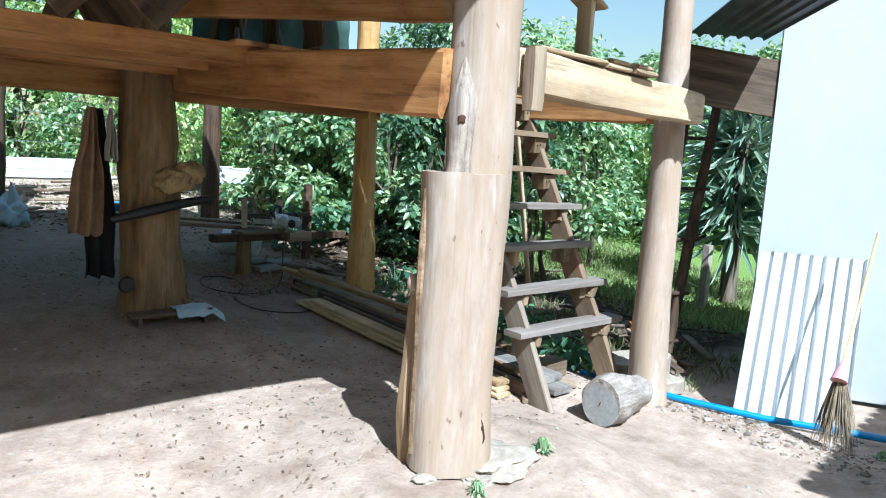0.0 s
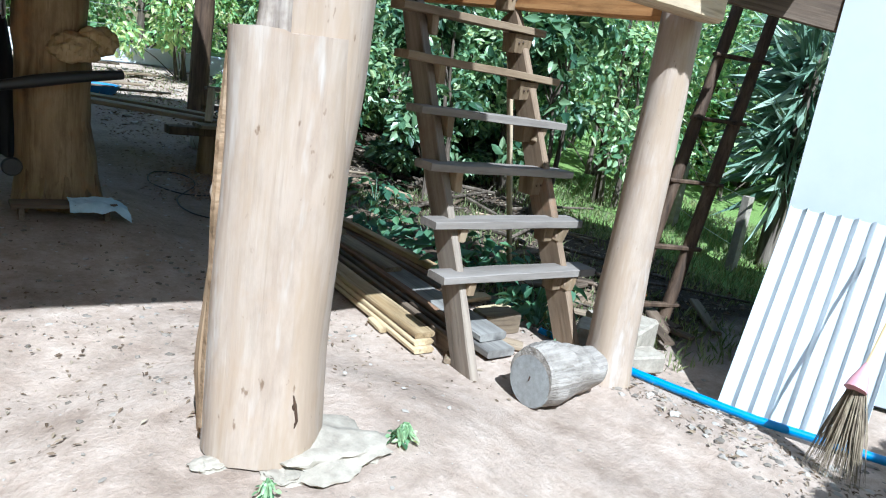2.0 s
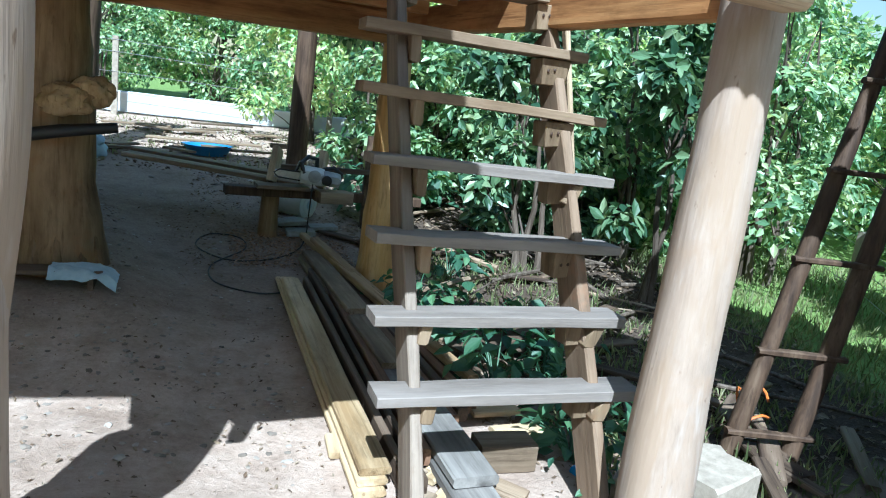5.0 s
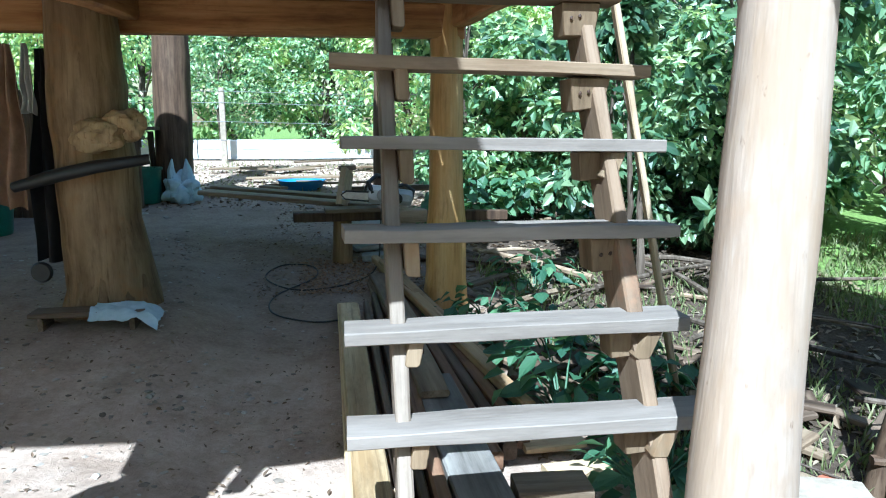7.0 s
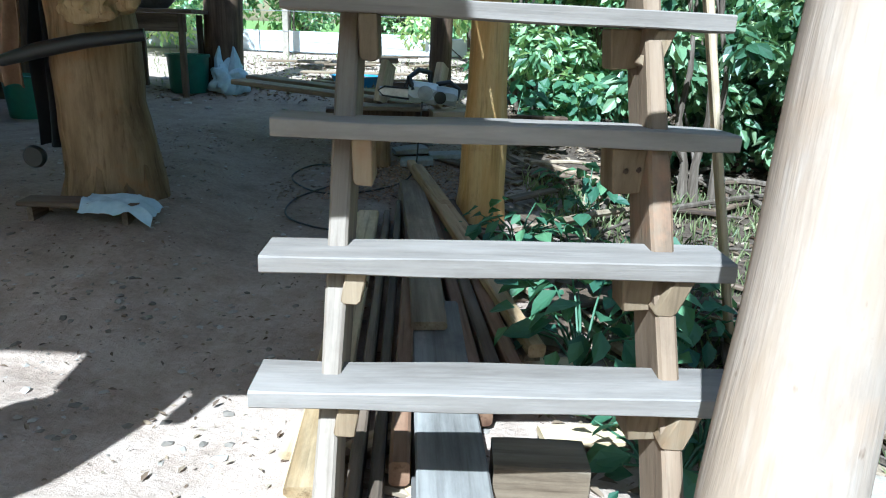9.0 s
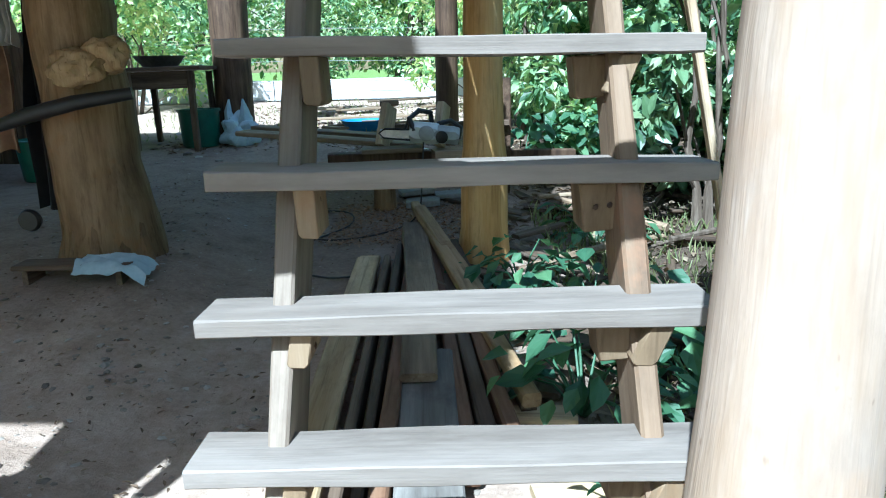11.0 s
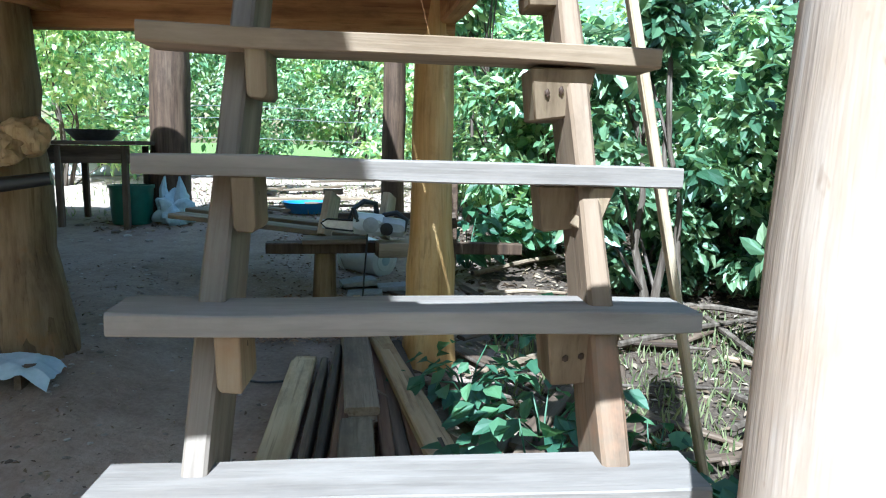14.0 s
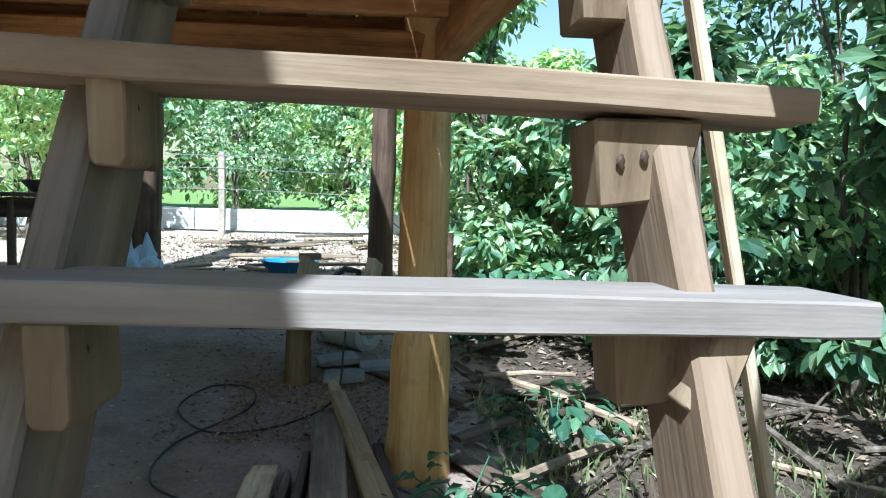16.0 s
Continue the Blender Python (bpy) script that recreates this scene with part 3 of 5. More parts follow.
def front_pillar():
    t = thing("log_pillar", P_BASE, "thick pale hewn log pillar with a notched stepped foot", "pillar", "house pillars", "structure")
    base = Vector(P_BASE)
    across = Vector((-P_LEFT.y, P_LEFT.x, 0))

    def column(name, z0, z1, n, shift, a, b_, seed, mat, flare=0.0, label="", out=0.0):
        bm = bmesh.new()
        rings, sides = [], 44
        for i in range(n + 1):
            z = z0 + (z1 - z0) * i / n
            k_ = 1.0 if name == "foot" else min(1.0, max(0.0, (z - 0.3) / 1.0))
            k_ = k_ * k_ * (3 - 2 * k_)
            c = base + P_LEFT * (0.055 + (shift - 0.055) * k_ + 0.012 * noise.noise(Vector((z * 1.5, seed, 0)))) + across * (0.02 + (out - 0.02) * k_) + Vector((0, 0, z))
            f = 1 + flare * max(0.0, 0.35 - z) + 0.02 * noise.noise(Vector((z * 1.8, seed, 5)))
            ring = []
            for j in range(sides):
                an = 2 * math.pi * j / sides
                cs, sn = math.cos(an), math.sin(an)
                k = (abs(cs) ** 2.6 + abs(sn) ** 2.6) ** (-1 / 2.6)
                d = P_LEFT * cs * a * k + across * sn * b_ * k
                q = d + Vector((0, 0, z * 0.25))
                w = 1 + 0.05 * noise.noise(q * 7 + Vector((seed, 0, 0))) + 0.025 * noise.noise(Vector((q.x * 26, q.y * 26, z * 1.2)))
                top = 0.012 * noise.noise(q * 15) if i in (0, n) else 0.0
                ring.append(bm.verts.new(c + d * f * w + Vector((0, 0, top))))
            rings.append(ring)
        for r0, r1 in zip(rings, rings[1:]):
            for j in range(sides):
                bm.faces.new((r0[j], r0[(j + 1) % sides], r1[(j + 1) % sides], r1[j]))
        bm.faces.new(rings[0][::-1])
        bm.faces.new(rings[-1])
        bmesh.ops.recalc_face_normals(bm, faces=bm.faces)
        for v in bm.verts:
            v.co -= base
        part(name, bm, mat, t, label, m=Matrix.Translation(base))

    column("foot", -0.02, 1.30, 30, 0.049, 0.186, 0.168, 1, M["pillar_bare"], 0.12, "broad hewn foot, cut flat on top", 0.03)
    column("stem", 0.2, 3.5, 40, -0.014, 0.145, 0.152, 1, M["pillar_bare"], 0.10)
    # a slab of bark still standing on the side, with a sawn branch stub at its top
    s0 = base + P_LEFT * 0.258 + across * 0.0
    part("bark_slab", board_bm(0.80, 0.05, 0.07, 8, wob=0.02, segs=12, bevel=0.015), M["bark_brown"], t, "slab of brown bark", m=along(s0 + Vector((0, 0, -0.03)), s0 + P_LEFT * -0.022 + Vector((0, 0, 0.77))))
    part("branch_stub", lump_bm(0.04, (0.8, 0.8, 1.25), 0.3, 5), M["pillar_bare"], t, "pale sawn branch stub", m=Matrix.Translation(base + P_LEFT * 0.258 + Vector((0.0, -0.02, 0.80))))
    part("bark_edge", tube_bm([base + P_LEFT * (0.222 - 0.004 * k) + across * 0.105 + Vector((0, 0, 0.05 + 1.18 * k)) for k in (0, .2, .4, .6, .8, 1)], [.018, .022, .018, .022, .018, .012], 8, 0.5, 3), M["bark_brown"], t, "brown bark edge")
    # grey dead wood above the cut
    c = base + P_LEFT * 0.082 + across * 0.118
    part("dead_wood", tube_bm([c + Vector((0, 0, z)) for z in (1.27, 1.36, 1.45, 1.53, 1.61, 1.69, 1.78)], [0.066, 0.06, 0.064, 0.066, 0.054, 0.034, 0.008], 16, 0.45, 8), M["dead_wood"], t, "grey dead wood with a dark knot hole")
    part("knot_hole", lump_bm(0.019, (1, 1, 1.3), 0.4, 2), M["knot"], t, m=Matrix.Translation(c + across * 0.052 + P_LEFT * 0.01 + Vector((0, 0, 1.52))))
    k0 = base + P_LEFT * -0.075 + across * 0.178
    part("seam", tube_bm([k0 + P_LEFT * (0.012 * math.sin(z * 30)) + across * -0.004 + Vector((0, 0, z)) for z in (0.0, .05, .1, .15, .2, .25, .29)], [.004, .005, .004, .006, .007, .005, .002], 6, .5, 2), M["knot"], t, "dark split up the foot")
    part("knot", lump_bm(0.006, (1, 1, 2.0), 0.4, 4), M["knot"], t, m=Matrix.Translation(k0 + Vector((0, 0, 0.20))))


front_pillar()
log_pillar("log_pillar", (0.409, -0.494, -0.07), (0.574, -0.339, 3.6), ((0, .142), (.08, .127), (.3, .112), (.5, .100), (1, .088)), M["pillar_bare"], "smooth pale peeled log pillar beside the stairs", seed=3, rough=0.04)
p2 = log_pillar("log_pillar", (-1.93, 2.50, -0.02), (-1.99, 2.48, 2.9), ((0, .31), (.09, .275), (.17, .240), (.3, .222), (.5, .215), (.75, .18), (1, .16)), M["pillar"], "thick tawny log pillar with a burl and dark bar", seed=5, rough=0.13, sides=44)
log_pillar("log_pillar", (0.18, 2.75, -0.02), (0.205, 2.80, 2.9), ((0, .175), (.06, .155), (.12, .140), (.22, .138), (.3, .118), (.5, .110), (1, .112)), M["golden"], "golden peeled log pillar behind the stairs", seed=7, rough=0.06)
log_pillar("log_pillar", (-0.05, 6.15, 0.2), (-0.01, 6.15, 3.9), ((0, .12), (1, .105)), M["dark_post"], "dark weathered log post at the back", seed=9, rough=0.12)
log_pillar("log_pillar", (-2.54, 6.9, 0.3), (-2.44, 6.9, 4.1), ((0, .23), (.2, .215), (1, .21)), M["dark_post"], "dark brown log post at the back", seed=11, rough=0.08)
part("burl", lump_bm(0.115, (1.25, 0.8, 0.85), 0.3, 3, 4), M["burl"], p2, "round sawn burl", m=Matrix.Translation((-1.86, 2.27, 1.27)))
part("burl", lump_bm(0.10, (1.1, 0.8, 0.85), 0.3, 6, 4), M["burl"], p2, "round sawn burl", m=Matrix.Translation((-1.715, 2.32, 1.33)))
part("tied_bar", tube_bm([(-2.30, 2.22, 0.99), (-2.08, 2.17, 1.05), (-1.85, 2.18, 1.10), (-1.58, 2.24, 1.14)], [.034, .04, .036, .03], 10, 0.2, 2), M["black"], p2, "dark bar tied across")
part("switch_box", lathe_bm(((.055, -.02), (.06, 0), (.05, .02))), M["black"], p2, "black round reel", m=pose(-2.20, 2.22, 0.51, 90, 0, 0))
for k in range(6):
    a0 = -2.5 + k * 0.52
    part("ridge", tube_bm([(-1.93 + (rr_ + 0.0) * math.cos(a0 + dz * .12), 2.50 + rr_ * math.sin(a0 + dz * .12), 0.12 + dz) for rr_, dz in ((.285, -.02), (.25, .12), (.222, .26), (.21, .40), (.205, .52))], [.05, .045, .034, .02, .006], 7, .5, k), M["pillar"], p2)


def beam(name, a, b, w, h, mat, label, seed=0, **kw):
    o = board(name, a, b, w, h, mat, None, label, seed=seed, wob=0.012, segs=12, bevel=0.012, **kw)
    return tagged(o, label, "beam", "floor beams", "structure")


# front beam past the stairs, long beams back under the floor
beam("floor_beam", (-1.42, -0.79, 1.965), (0.47, -0.60, 1.955), 0.12, 0.20, M["beam_pale"], "pale sawn timber beam across the front", 2)
beam("floor_beam", (-1.72, -0.76, 1.87), (-1.76, 3.0, 2.13), 0.13, 0.29, M["beam"], "long orange sawn floor beam", 3)
beam("floor_beam", (0.495, -0.36, 1.95), (0.25, 2.84, 2.05), 0.10, 0.18, M["beam"], "long sawn floor beam on the stair side", 4)
beam("floor_beam", (-6.5, 2.74, 1.985), (0.29, 2.74, 1.995), 0.12, 0.22, M["beam"], "sawn cross beam on the middle pillars", 5)
beam("floor_beam", (-1.52, -0.50, 2.29), (-2.28, 2.75, 2.56), 0.10, 0.20, M["beam"], "upper sawn beam over the long floor beam", 8)

upper = thing("upper_floor", (-2.0, 2.5, 2.1), "plank floor of the house on sawn joists", "floor", kind="structure")
rf = random.Random(4)
for i in range(4):
    y = 1.15 + i * 0.58
    board("joist", (-6.4, y, 2.10), (0.24, y, 2.13), 0.06, 0.13, M["beam"], upper, seed=i)
for i in range(30):
    x = 0.20 - i * 0.222
    y0 = 1.05 if x > -2.0 else -0.9
    zf = 2.185 if x > -2.0 else 2.69
    board("floor_board", (x, y0, zf), (x, 3.0, zf + 0.01), 0.215, 0.028, M["beam"], upper, seed=40 + i, segs=3)

# the roof over the house
roof = thing("house_roof", (-4, 2, 3.6), "dark sheet roof with wide eaves over the house", "roof", kind="structure")


def roof_sheet():
    bm = bmesh.new()
    n = 60
    lo = [bm.verts.new((-8.5 + (8.5 - 0.68) * i / n, -1.92, 3.60 + 0.012 * math.sin(i * 2.1))) for i in range(n + 1)]
    hi = [bm.verts.new((-8.5 + (8.5 - 0.68) * i / n, 1.5, 4.6 + 0.012 * math.sin(i * 2.1))) for i in range(n + 1)]
    bk = [bm.verts.new((-8.5 + (8.5 - 0.68) * i / n, 5.0, 3.6)) for i in range(n + 1)]
    for r0, r1 in ((lo, hi), (hi, bk)):
        for i in range(n):
            bm.faces.new((r0[i], r0[i + 1], r1[i + 1], r1[i]))
    bmesh.ops.solidify(bm, geom=bm.faces[:], thickness=0.02)
    part("roof_sheet", bm, M["roof"], roof, smooth=False)


roof_sheet()
board("eave_board", (-8.4, -1.90, 3.54), (-0.70, -1.90, 3.54), 0.03, 0.14, M["old"], roof)

# ---------------------------------------------------------------- the stairs
stairs = thing("wooden_stairs", (0, 0, 0), "steep open stairs of weathered boards on two stringers", "stairs")
TREADS = ((-0.50, 0.555, -0.14, -0.14, 0.464, 0.466), (-0.50, 0.525, 0.0, 0.0, 0.710, 0.716), (-0.497, 0.583, 0.122, 0.198, 0.987, 0.969),
          (-0.503, 0.582, 0.276, 0.332, 1.256, 1.241), (-0.53, 0.565, 0.424, 0.451, 1.522, 1.494), (-0.52, 0.50, 0.56, 0.57, 1.775, 1.765), (-0.50, 0.33, 0.70, 0.70, 2.02, 2.01))
for i, (xl, xr, yl, yr, zl, zr) in enumerate(TREADS):
    a, b = Vector((xl, yl + 0.075, zl)), Vector((xr, yr + 0.075, zr))
    tr = part("tread", board_bm((b - a).length, 0.15, 0.042, 20 + i, wob=0.006, segs=16, bevel=0.003), M["tread"] if i < 4 else M["tread_brown"], stairs, m=along(a, b))
part("stringer", board_bm(2.52, 0.045, 0.17, 61, wob=0.006, segs=14, bevel=0.006), M["stringer_grey"], stairs, m=along((-0.352, -0.255, -0.06), (-0.335, 0.95, 2.12)))


part("stringer", board_bm(2.19, 0.05, 0.17, 62, wob=0.007, segs=18, bevel=0.007), M["stringer"], stairs, m=along((0.388, -0.255, -0.06), (0.396, 0.95, 2.12)))


def tab_bm(w, d, h, skew, seed):
    """A plank end cut aslant: wide at the tread, its foot pushed to one side."""
    bm = bmesh.new()
    r = random.Random(seed)
    k = r.uniform(0.86, 1.0)
    prof = [(-w / 2, 0), (w / 2, 0), (w / 2 + skew * .9, -h * k), (w / 2 + skew - .008, -h), (-w / 2 + skew + .006, -h * .98), (-w / 2 + skew, -h * .9)]
    f = [bm.verts.new((x, -d / 2, z)) for x, z in prof]
    b = [bm.verts.new((x, d / 2, z)) for x, z in prof]
    bm.faces.new(f)
    bm.faces.new(b[::-1])
    for i in range(len(prof)):
        bm.faces.new((f[i], b[i], b[(i + 1) % len(prof)], f[(i + 1) % len(prof)]))
    bmesh.ops.recalc_face_normals(bm, faces=bm.faces)
    bmesh.ops.bevel(bm, geom=bm.edges[:], offset=0.003, segments=1, affect='EDGES')
    return bm


def cleat_bm(w, d, h, seed):
    """A wedge block: flat top, slanting foot."""
    bm = bmesh.new()
    r = random.Random(seed)
    t = [(-w / 2, -d / 2, 0), (w / 2, -d / 2, 0), (w / 2, d / 2, 0), (-w / 2, d / 2, 0)]
    u = [(-w / 2 * .8, -d / 2 * .75, -h), (w / 2 * .8, -d / 2 * .75, -h * r.uniform(.85, 1)), (w / 2 * .85, d / 2, -h), (-w / 2 * .85, d / 2, -h)]
    a = [bm.verts.new(p) for p in t]
    b = [bm.verts.new(p) for p in u]
    bm.faces.new(a)
    bm.faces.new(b[::-1])
    for i in range(4):
        bm.faces.new((a[i], b[i], b[(i + 1) % 4], a[(i + 1) % 4]))
    bmesh.ops.recalc_face_normals(bm, faces=bm.faces)
    bmesh.ops.bevel(bm, geom=bm.edges[:], offset=0.004, segments=1, affect='EDGES')
    return bm


for i, (xl, xr, yl, yr, zl, zr) in enumerate(TREADS):
    rk = random.Random(i * 3)
    # pillar-side bracket: a narrow block nailed to the inner face of the plank stringer
    y, z = yl + 0.085, zl - 0.021
    c = part("cleat", tab_bm(0.045, 0.13, 0.11 if i > 1 else 0.075, -0.012 if i < 2 else 0.004, i), M["cleat"], stairs, m=Matrix.Translation((-0.298, y, z)))
    for dz in (0.035, 0.07)[:1 + (i > 2)]:
        part("nail_knot", lump_bm(0.006, (.4, 1, 1.3), 0.4, i), M["knot"], c, m=Matrix.Translation((-0.276, y - 0.03 + rk.uniform(-.02, .04), z - dz)))
    # outer bracket: a shaded wedge behind, a slanting plank end in front
    y, z = yr + 0.09, zr - 0.021
    if i in (2, 4, 5, 6):
        c = part("cleat", cleat_bm(0.145, 0.13, 0.115, i + 10), M["cleat"], stairs, m=Matrix.Translation((0.362, y, z)))
        for dx in (-0.035, -0.004):
            part("nail_knot", lump_bm(0.006, (1, .5, 1.3), 0.4, i), M["knot"], c, m=Matrix.Translation((0.362 + dx, y - 0.062, z - 0.045 - rk.uniform(0, .012))))
    else:
        part("cleat", cleat_bm(0.13, 0.10, 0.10, i + 10), M["cleat"], stairs, m=Matrix.Translation((0.362, y + 0.015, z)))
        part("bracket", tab_bm(0.048, 0.12, 0.088, -0.036, i + 20), M["cleat"], stairs, "sawn plank end used as a bracket", m=Matrix.Translation((0.425, y - 0.018, z)))

bt = thing("wooden_batten", (0.9, 0.8, 0.0), "thin tan batten leaning behind the stairs", "batten")
board("batten", (1.165, 1.262, -0.07), (0.645, 1.238, 2.30), 0.05, 0.03, M["beam_pale"], bt, roll=90)

# ---------------------------------------------------------------- timber under and beside the stairs
def lay_board(name, a, b, w, t, mat, label, roll=0.0, category="plank", group="stacked planks"):
    o = board(name, a, b, w, t, mat, None, "", roll)
    return tagged(o, label, category, group)


def on_ground(x, y, up):
    return (x, y, ground_z(x, y) + up)


for k in range(3):
    lay_board("plank", on_ground(-0.445 + 0.012 * k, 0.03 + 0.02 * k, 0.025 + k * 0.034), on_ground(-0.50 + 0.008 * k, 2.72 - 0.12 * k, 0.03 + k * 0.034), 0.125, 0.03, M["fresh"], "long fresh-cut yellow plank on the ground")
for k in range(2):
    lay_board("plank", on_ground(-0.31 + 0.055 * k, -0.05 + 0.03 * k, 0.06), on_ground(-0.375 + 0.06 * k, 2.5 + 0.2 * k, 0.07), 0.105, 0.035, M["old"], "dark brown plank set on edge in the stack", roll=90)
for k in range(3):
    lay_board("plank", on_ground(-0.155 + 0.008 * k, 1.72 + 0.03 * k, 0.05 + k * 0.042), on_ground(-0.27 + 0.006 * k, 3.22 - 0.05 * k, 0.03 + k * 0.042), 0.15, 0.038, M["plank"], "grey-brown plank in the low middle stack")
for k in range(2):
    lay_board("plank", on_ground(-0.065 + 0.01 * k, -0.16 + 0.10 * k, 0.045 + k * 0.05), on_ground(-0.105, 1.15 + 0.1 * k, 0.045 + k * 0.045), 0.19, 0.045, M["slab"], "short broad grey slab under the stairs")
lay_board("plank", on_ground(-0.125, 0.95, 0.145), on_ground(-0.16, 1.70, 0.13), 0.135, 0.03, M["plank"], "pale short plank on the broad slabs")
for k, (x0, y0, x1, y1) in enumerate(((0.05, .50, -0.16, 3.15), (0.115, .55, -0.13, 3.2), (0.185, .62, -0.08, 3.05), (0.25, 0.85, 0.0, 2.85), (-0.20, .15, -0.25, 3.3))):
    lay_board("timber", on_ground(x0, y0, 0.06 + .008 * k), on_ground(x1, y1, 0.06), 0.055, 0.075, M["old"] if k % 2 else M["red_timber"], "long dark squared timber in the stack", category="timber")
lay_board("timber", on_ground(0.255, 0.80, 0.13), on_ground(-0.27, 3.55, 0.14), 0.065, 0.05, M["tan_timber"], "tan timber lying across the stack", category="timber")
lay_board("timber", on_ground(0.20, 1.5, 0.10), on_ground(-0.22, 3.25, 0.19), 0.075, 0.04, M["tan_timber"], "tan timber lying across the stack", category="timber")
for k, (x, y, a) in enumerate(((0.30, 0.62, 8), (0.27, 0.86, -6), (0.33, 0.40, 14))):
    lay_board("offcut", on_ground(x - .12, y, 0.05), on_ground(x + .14 * math.cos(radians(a)), y + .14 * math.sin(radians(a)), 0.05), .10, .028, M["fresh"], "pale sawn board end lying in the sun", category="offcut", group="offcuts")
rb = random.Random(8)
for k in range(12):
    x, y = rb.uniform(-0.55, 0.25), rb.uniform(-0.15, 0.35)
    a = rb.uniform(0, 180)
    ln = rb.uniform(0.12, 0.30)
    z = ground_z(x, y) + 0.02
    lay_board("offcut", (x, y, z), (x + ln * math.cos(radians(a)), y + ln * math.sin(radians(a)), z + 0.01), rb.uniform(.05, .12), 0.028, M["fresh"] if k % 3 else M["plank"], "short sawn wood offcut by the stairs", category="offcut", group="offcuts")
lay_board("wood_block", (0.05, 0.21, 0.065), (0.30, 0.20, 0.065), 0.15, 0.125, M["plank"], "squared brown wood block under the stairs", category="block", group="")

# the short round log in front of the stairs
lg = thing("cut_log", (-0.1, -0.75, 0), "short grey weathered log lying by the pillar", "log")
ga, gb = Vector((-0.275, -0.615, 0.12)), Vector((0.17, -0.575, 0.11))
d = (gb - ga)
pts = [ga + d * k for k in (0, .02, .15, .3, .5, .7, .85, .98, 1)]
part("round", tube_bm([Vector((d.length * k, 0, 0)) for k in (0, .03, .07, .12, .18, .25, .32, .4, .47, .55, .62, .7, .78, .85, .92, .97, 1)], [.132, .138, .134, .141, .135, .14, .134, .142, .136, .133, .14, .132, .138, .131, .136, .13, .127], 60, 0.34, 4), M["grey_log"], lg, "weathered grey bark side", m=along(ga, gb))
part("sawn_end", lathe_bm(((.129, -.003), (.125, .002), (.06, .003), (.02, .003)), 30), M["log_end"], lg, "dark grey sawn end", m=along(ga, gb) @ pose(0.002, 0, 0, 0, -90, 0))
part("end_crack", board_bm(.09, .006, .004, 2), M["knot"], lg, m=along(ga, gb) @ pose(-.006, 0, 0, 0, -75, 0))

# ---------------------------------------------------------------- white house, sheet and broom on the stair side
WL = Vector((1.67, -0.555, 0))
WD = Vector((0.50, -0.866, 0))
WN = Vector((-0.866, -0.50, 0))
wall = thing("wall_white_house", (1.62, -0.58, -0.1), "white painted wall of the small house next door", "wall", kind="structure")
part("wall_panel", board_bm(4.2, 0.10, 3.4, 3, wob=0.002, segs=4, bevel=0.004), M["wall"], wall, m=along(WL - WN * 0.05 + Vector((0, 0, 1.6)), WL - WN * 0.05 + WD * 4.2 + Vector((0, 0, 1.6))))
part("wall_panel", board_bm(1.8, 0.10, 2.95, 3, wob=0.002, segs=4, bevel=0.004), M["wall"], wall, m=along(WL + Vector((0.12, 0.0, 1.38)), WL + Vector((1.8, 0.7, 1.38))))
roof2 = thing("lean_to_roof", (1.6, -0.3, 2.4), "dark corrugated roof overhang of the house next door", "roof", kind="structure")


def corrugated(name, origin, ux, uy, w, h, mat, parent, pitch=0.076, amp=0.009, thick=0.002, label=""):
    """A corrugated sheet: waves across ux, straight along uy."""
    ux, uy = Vector(ux).normalized(), Vector(uy).normalized()
    nz = ux.cross(uy)
    o = Vector(origin)
    n = int(w / pitch * 8)

    def fn(i, j):
        s = i * w
        k = 0.5 + 0.5 * math.cos(2 * math.pi * s / pitch)
        return o + ux * s + uy * (h * j) + nz * (amp * 2 * (k ** 6))
    return grid_mesh(name, n, 3, fn, mat, parent, label, thick)


corrugated("roof_sheet", (1.22, -0.02, 2.60), (0.77, -0.64, 0.0), (-0.70, -0.70, 0.03), 0.62, 1.7, M["zinc"], roof2, pitch=0.10, amp=0.014)
corrugated("roof_sheet", (1.25, -0.02, 3.26), (0.50, -0.866, 0.0), (0.866, 0.50, 0.10), 4.2, 1.3, M["zinc"], roof2, pitch=0.10, amp=0.014)
board("fascia", (1.17, -0.06, 2.30), (1.80, -0.62, 2.19), 0.04, 0.42, M["old"], roof2)
porch = thing("porch_roof", (1.5, -4.5, 2.6), "corrugated porch roof whose edge shades the yard", "roof", kind="structure")
corrugated("roof_sheet", (-0.72, -3.80, 2.60), (1.0, 0.10, 0.0), (0.10, -1.0, 0.1), 5.4, 2.6, M["zinc"], porch, pitch=0.16, amp=0.03)
sheet = thing("corrugated_sheet", (1.2, -0.9, -0.12), "white corrugated steel sheet leaning on the wall", "sheet")
sb = Vector((0.97, -0.83, -0.13))
st = Vector((1.55, -0.63, 0.985))
sw = Vector((0.36, -0.62, 0.0)).normalized()
corrugated("sheet", sb, sw, st - sb, 0.70, (st - sb).length, M["sheet"], sheet, pitch=0.088, amp=0.022)
broom = thing("broom", (0.9, -1.6, -0.1), "grass broom with a bamboo handle and pink collar", "broom")
n0, t0 = Vector((0.93, -1.50, 0.40)), Vector((1.55, -1.40, 1.22))
part("handle", tube_bm([Vector((0, 0, z)) for z in (0, .3, .6, .9, 1.03)], [.012, .011, .011, .010, .010], 8, 0.05), M["bamboo"], broom,
     m=along(n0, t0) @ pose(0, 0, 0, 0, 90, 0))
part("collar", tube_bm([Vector((0, 0, z)) for z in (-.08, -.03, .03, .06)], [.05, .04, .022, .014], 12), M["pink"], broom, m=along(n0, t0) @ pose(0, 0, 0, 0, 90, 0))


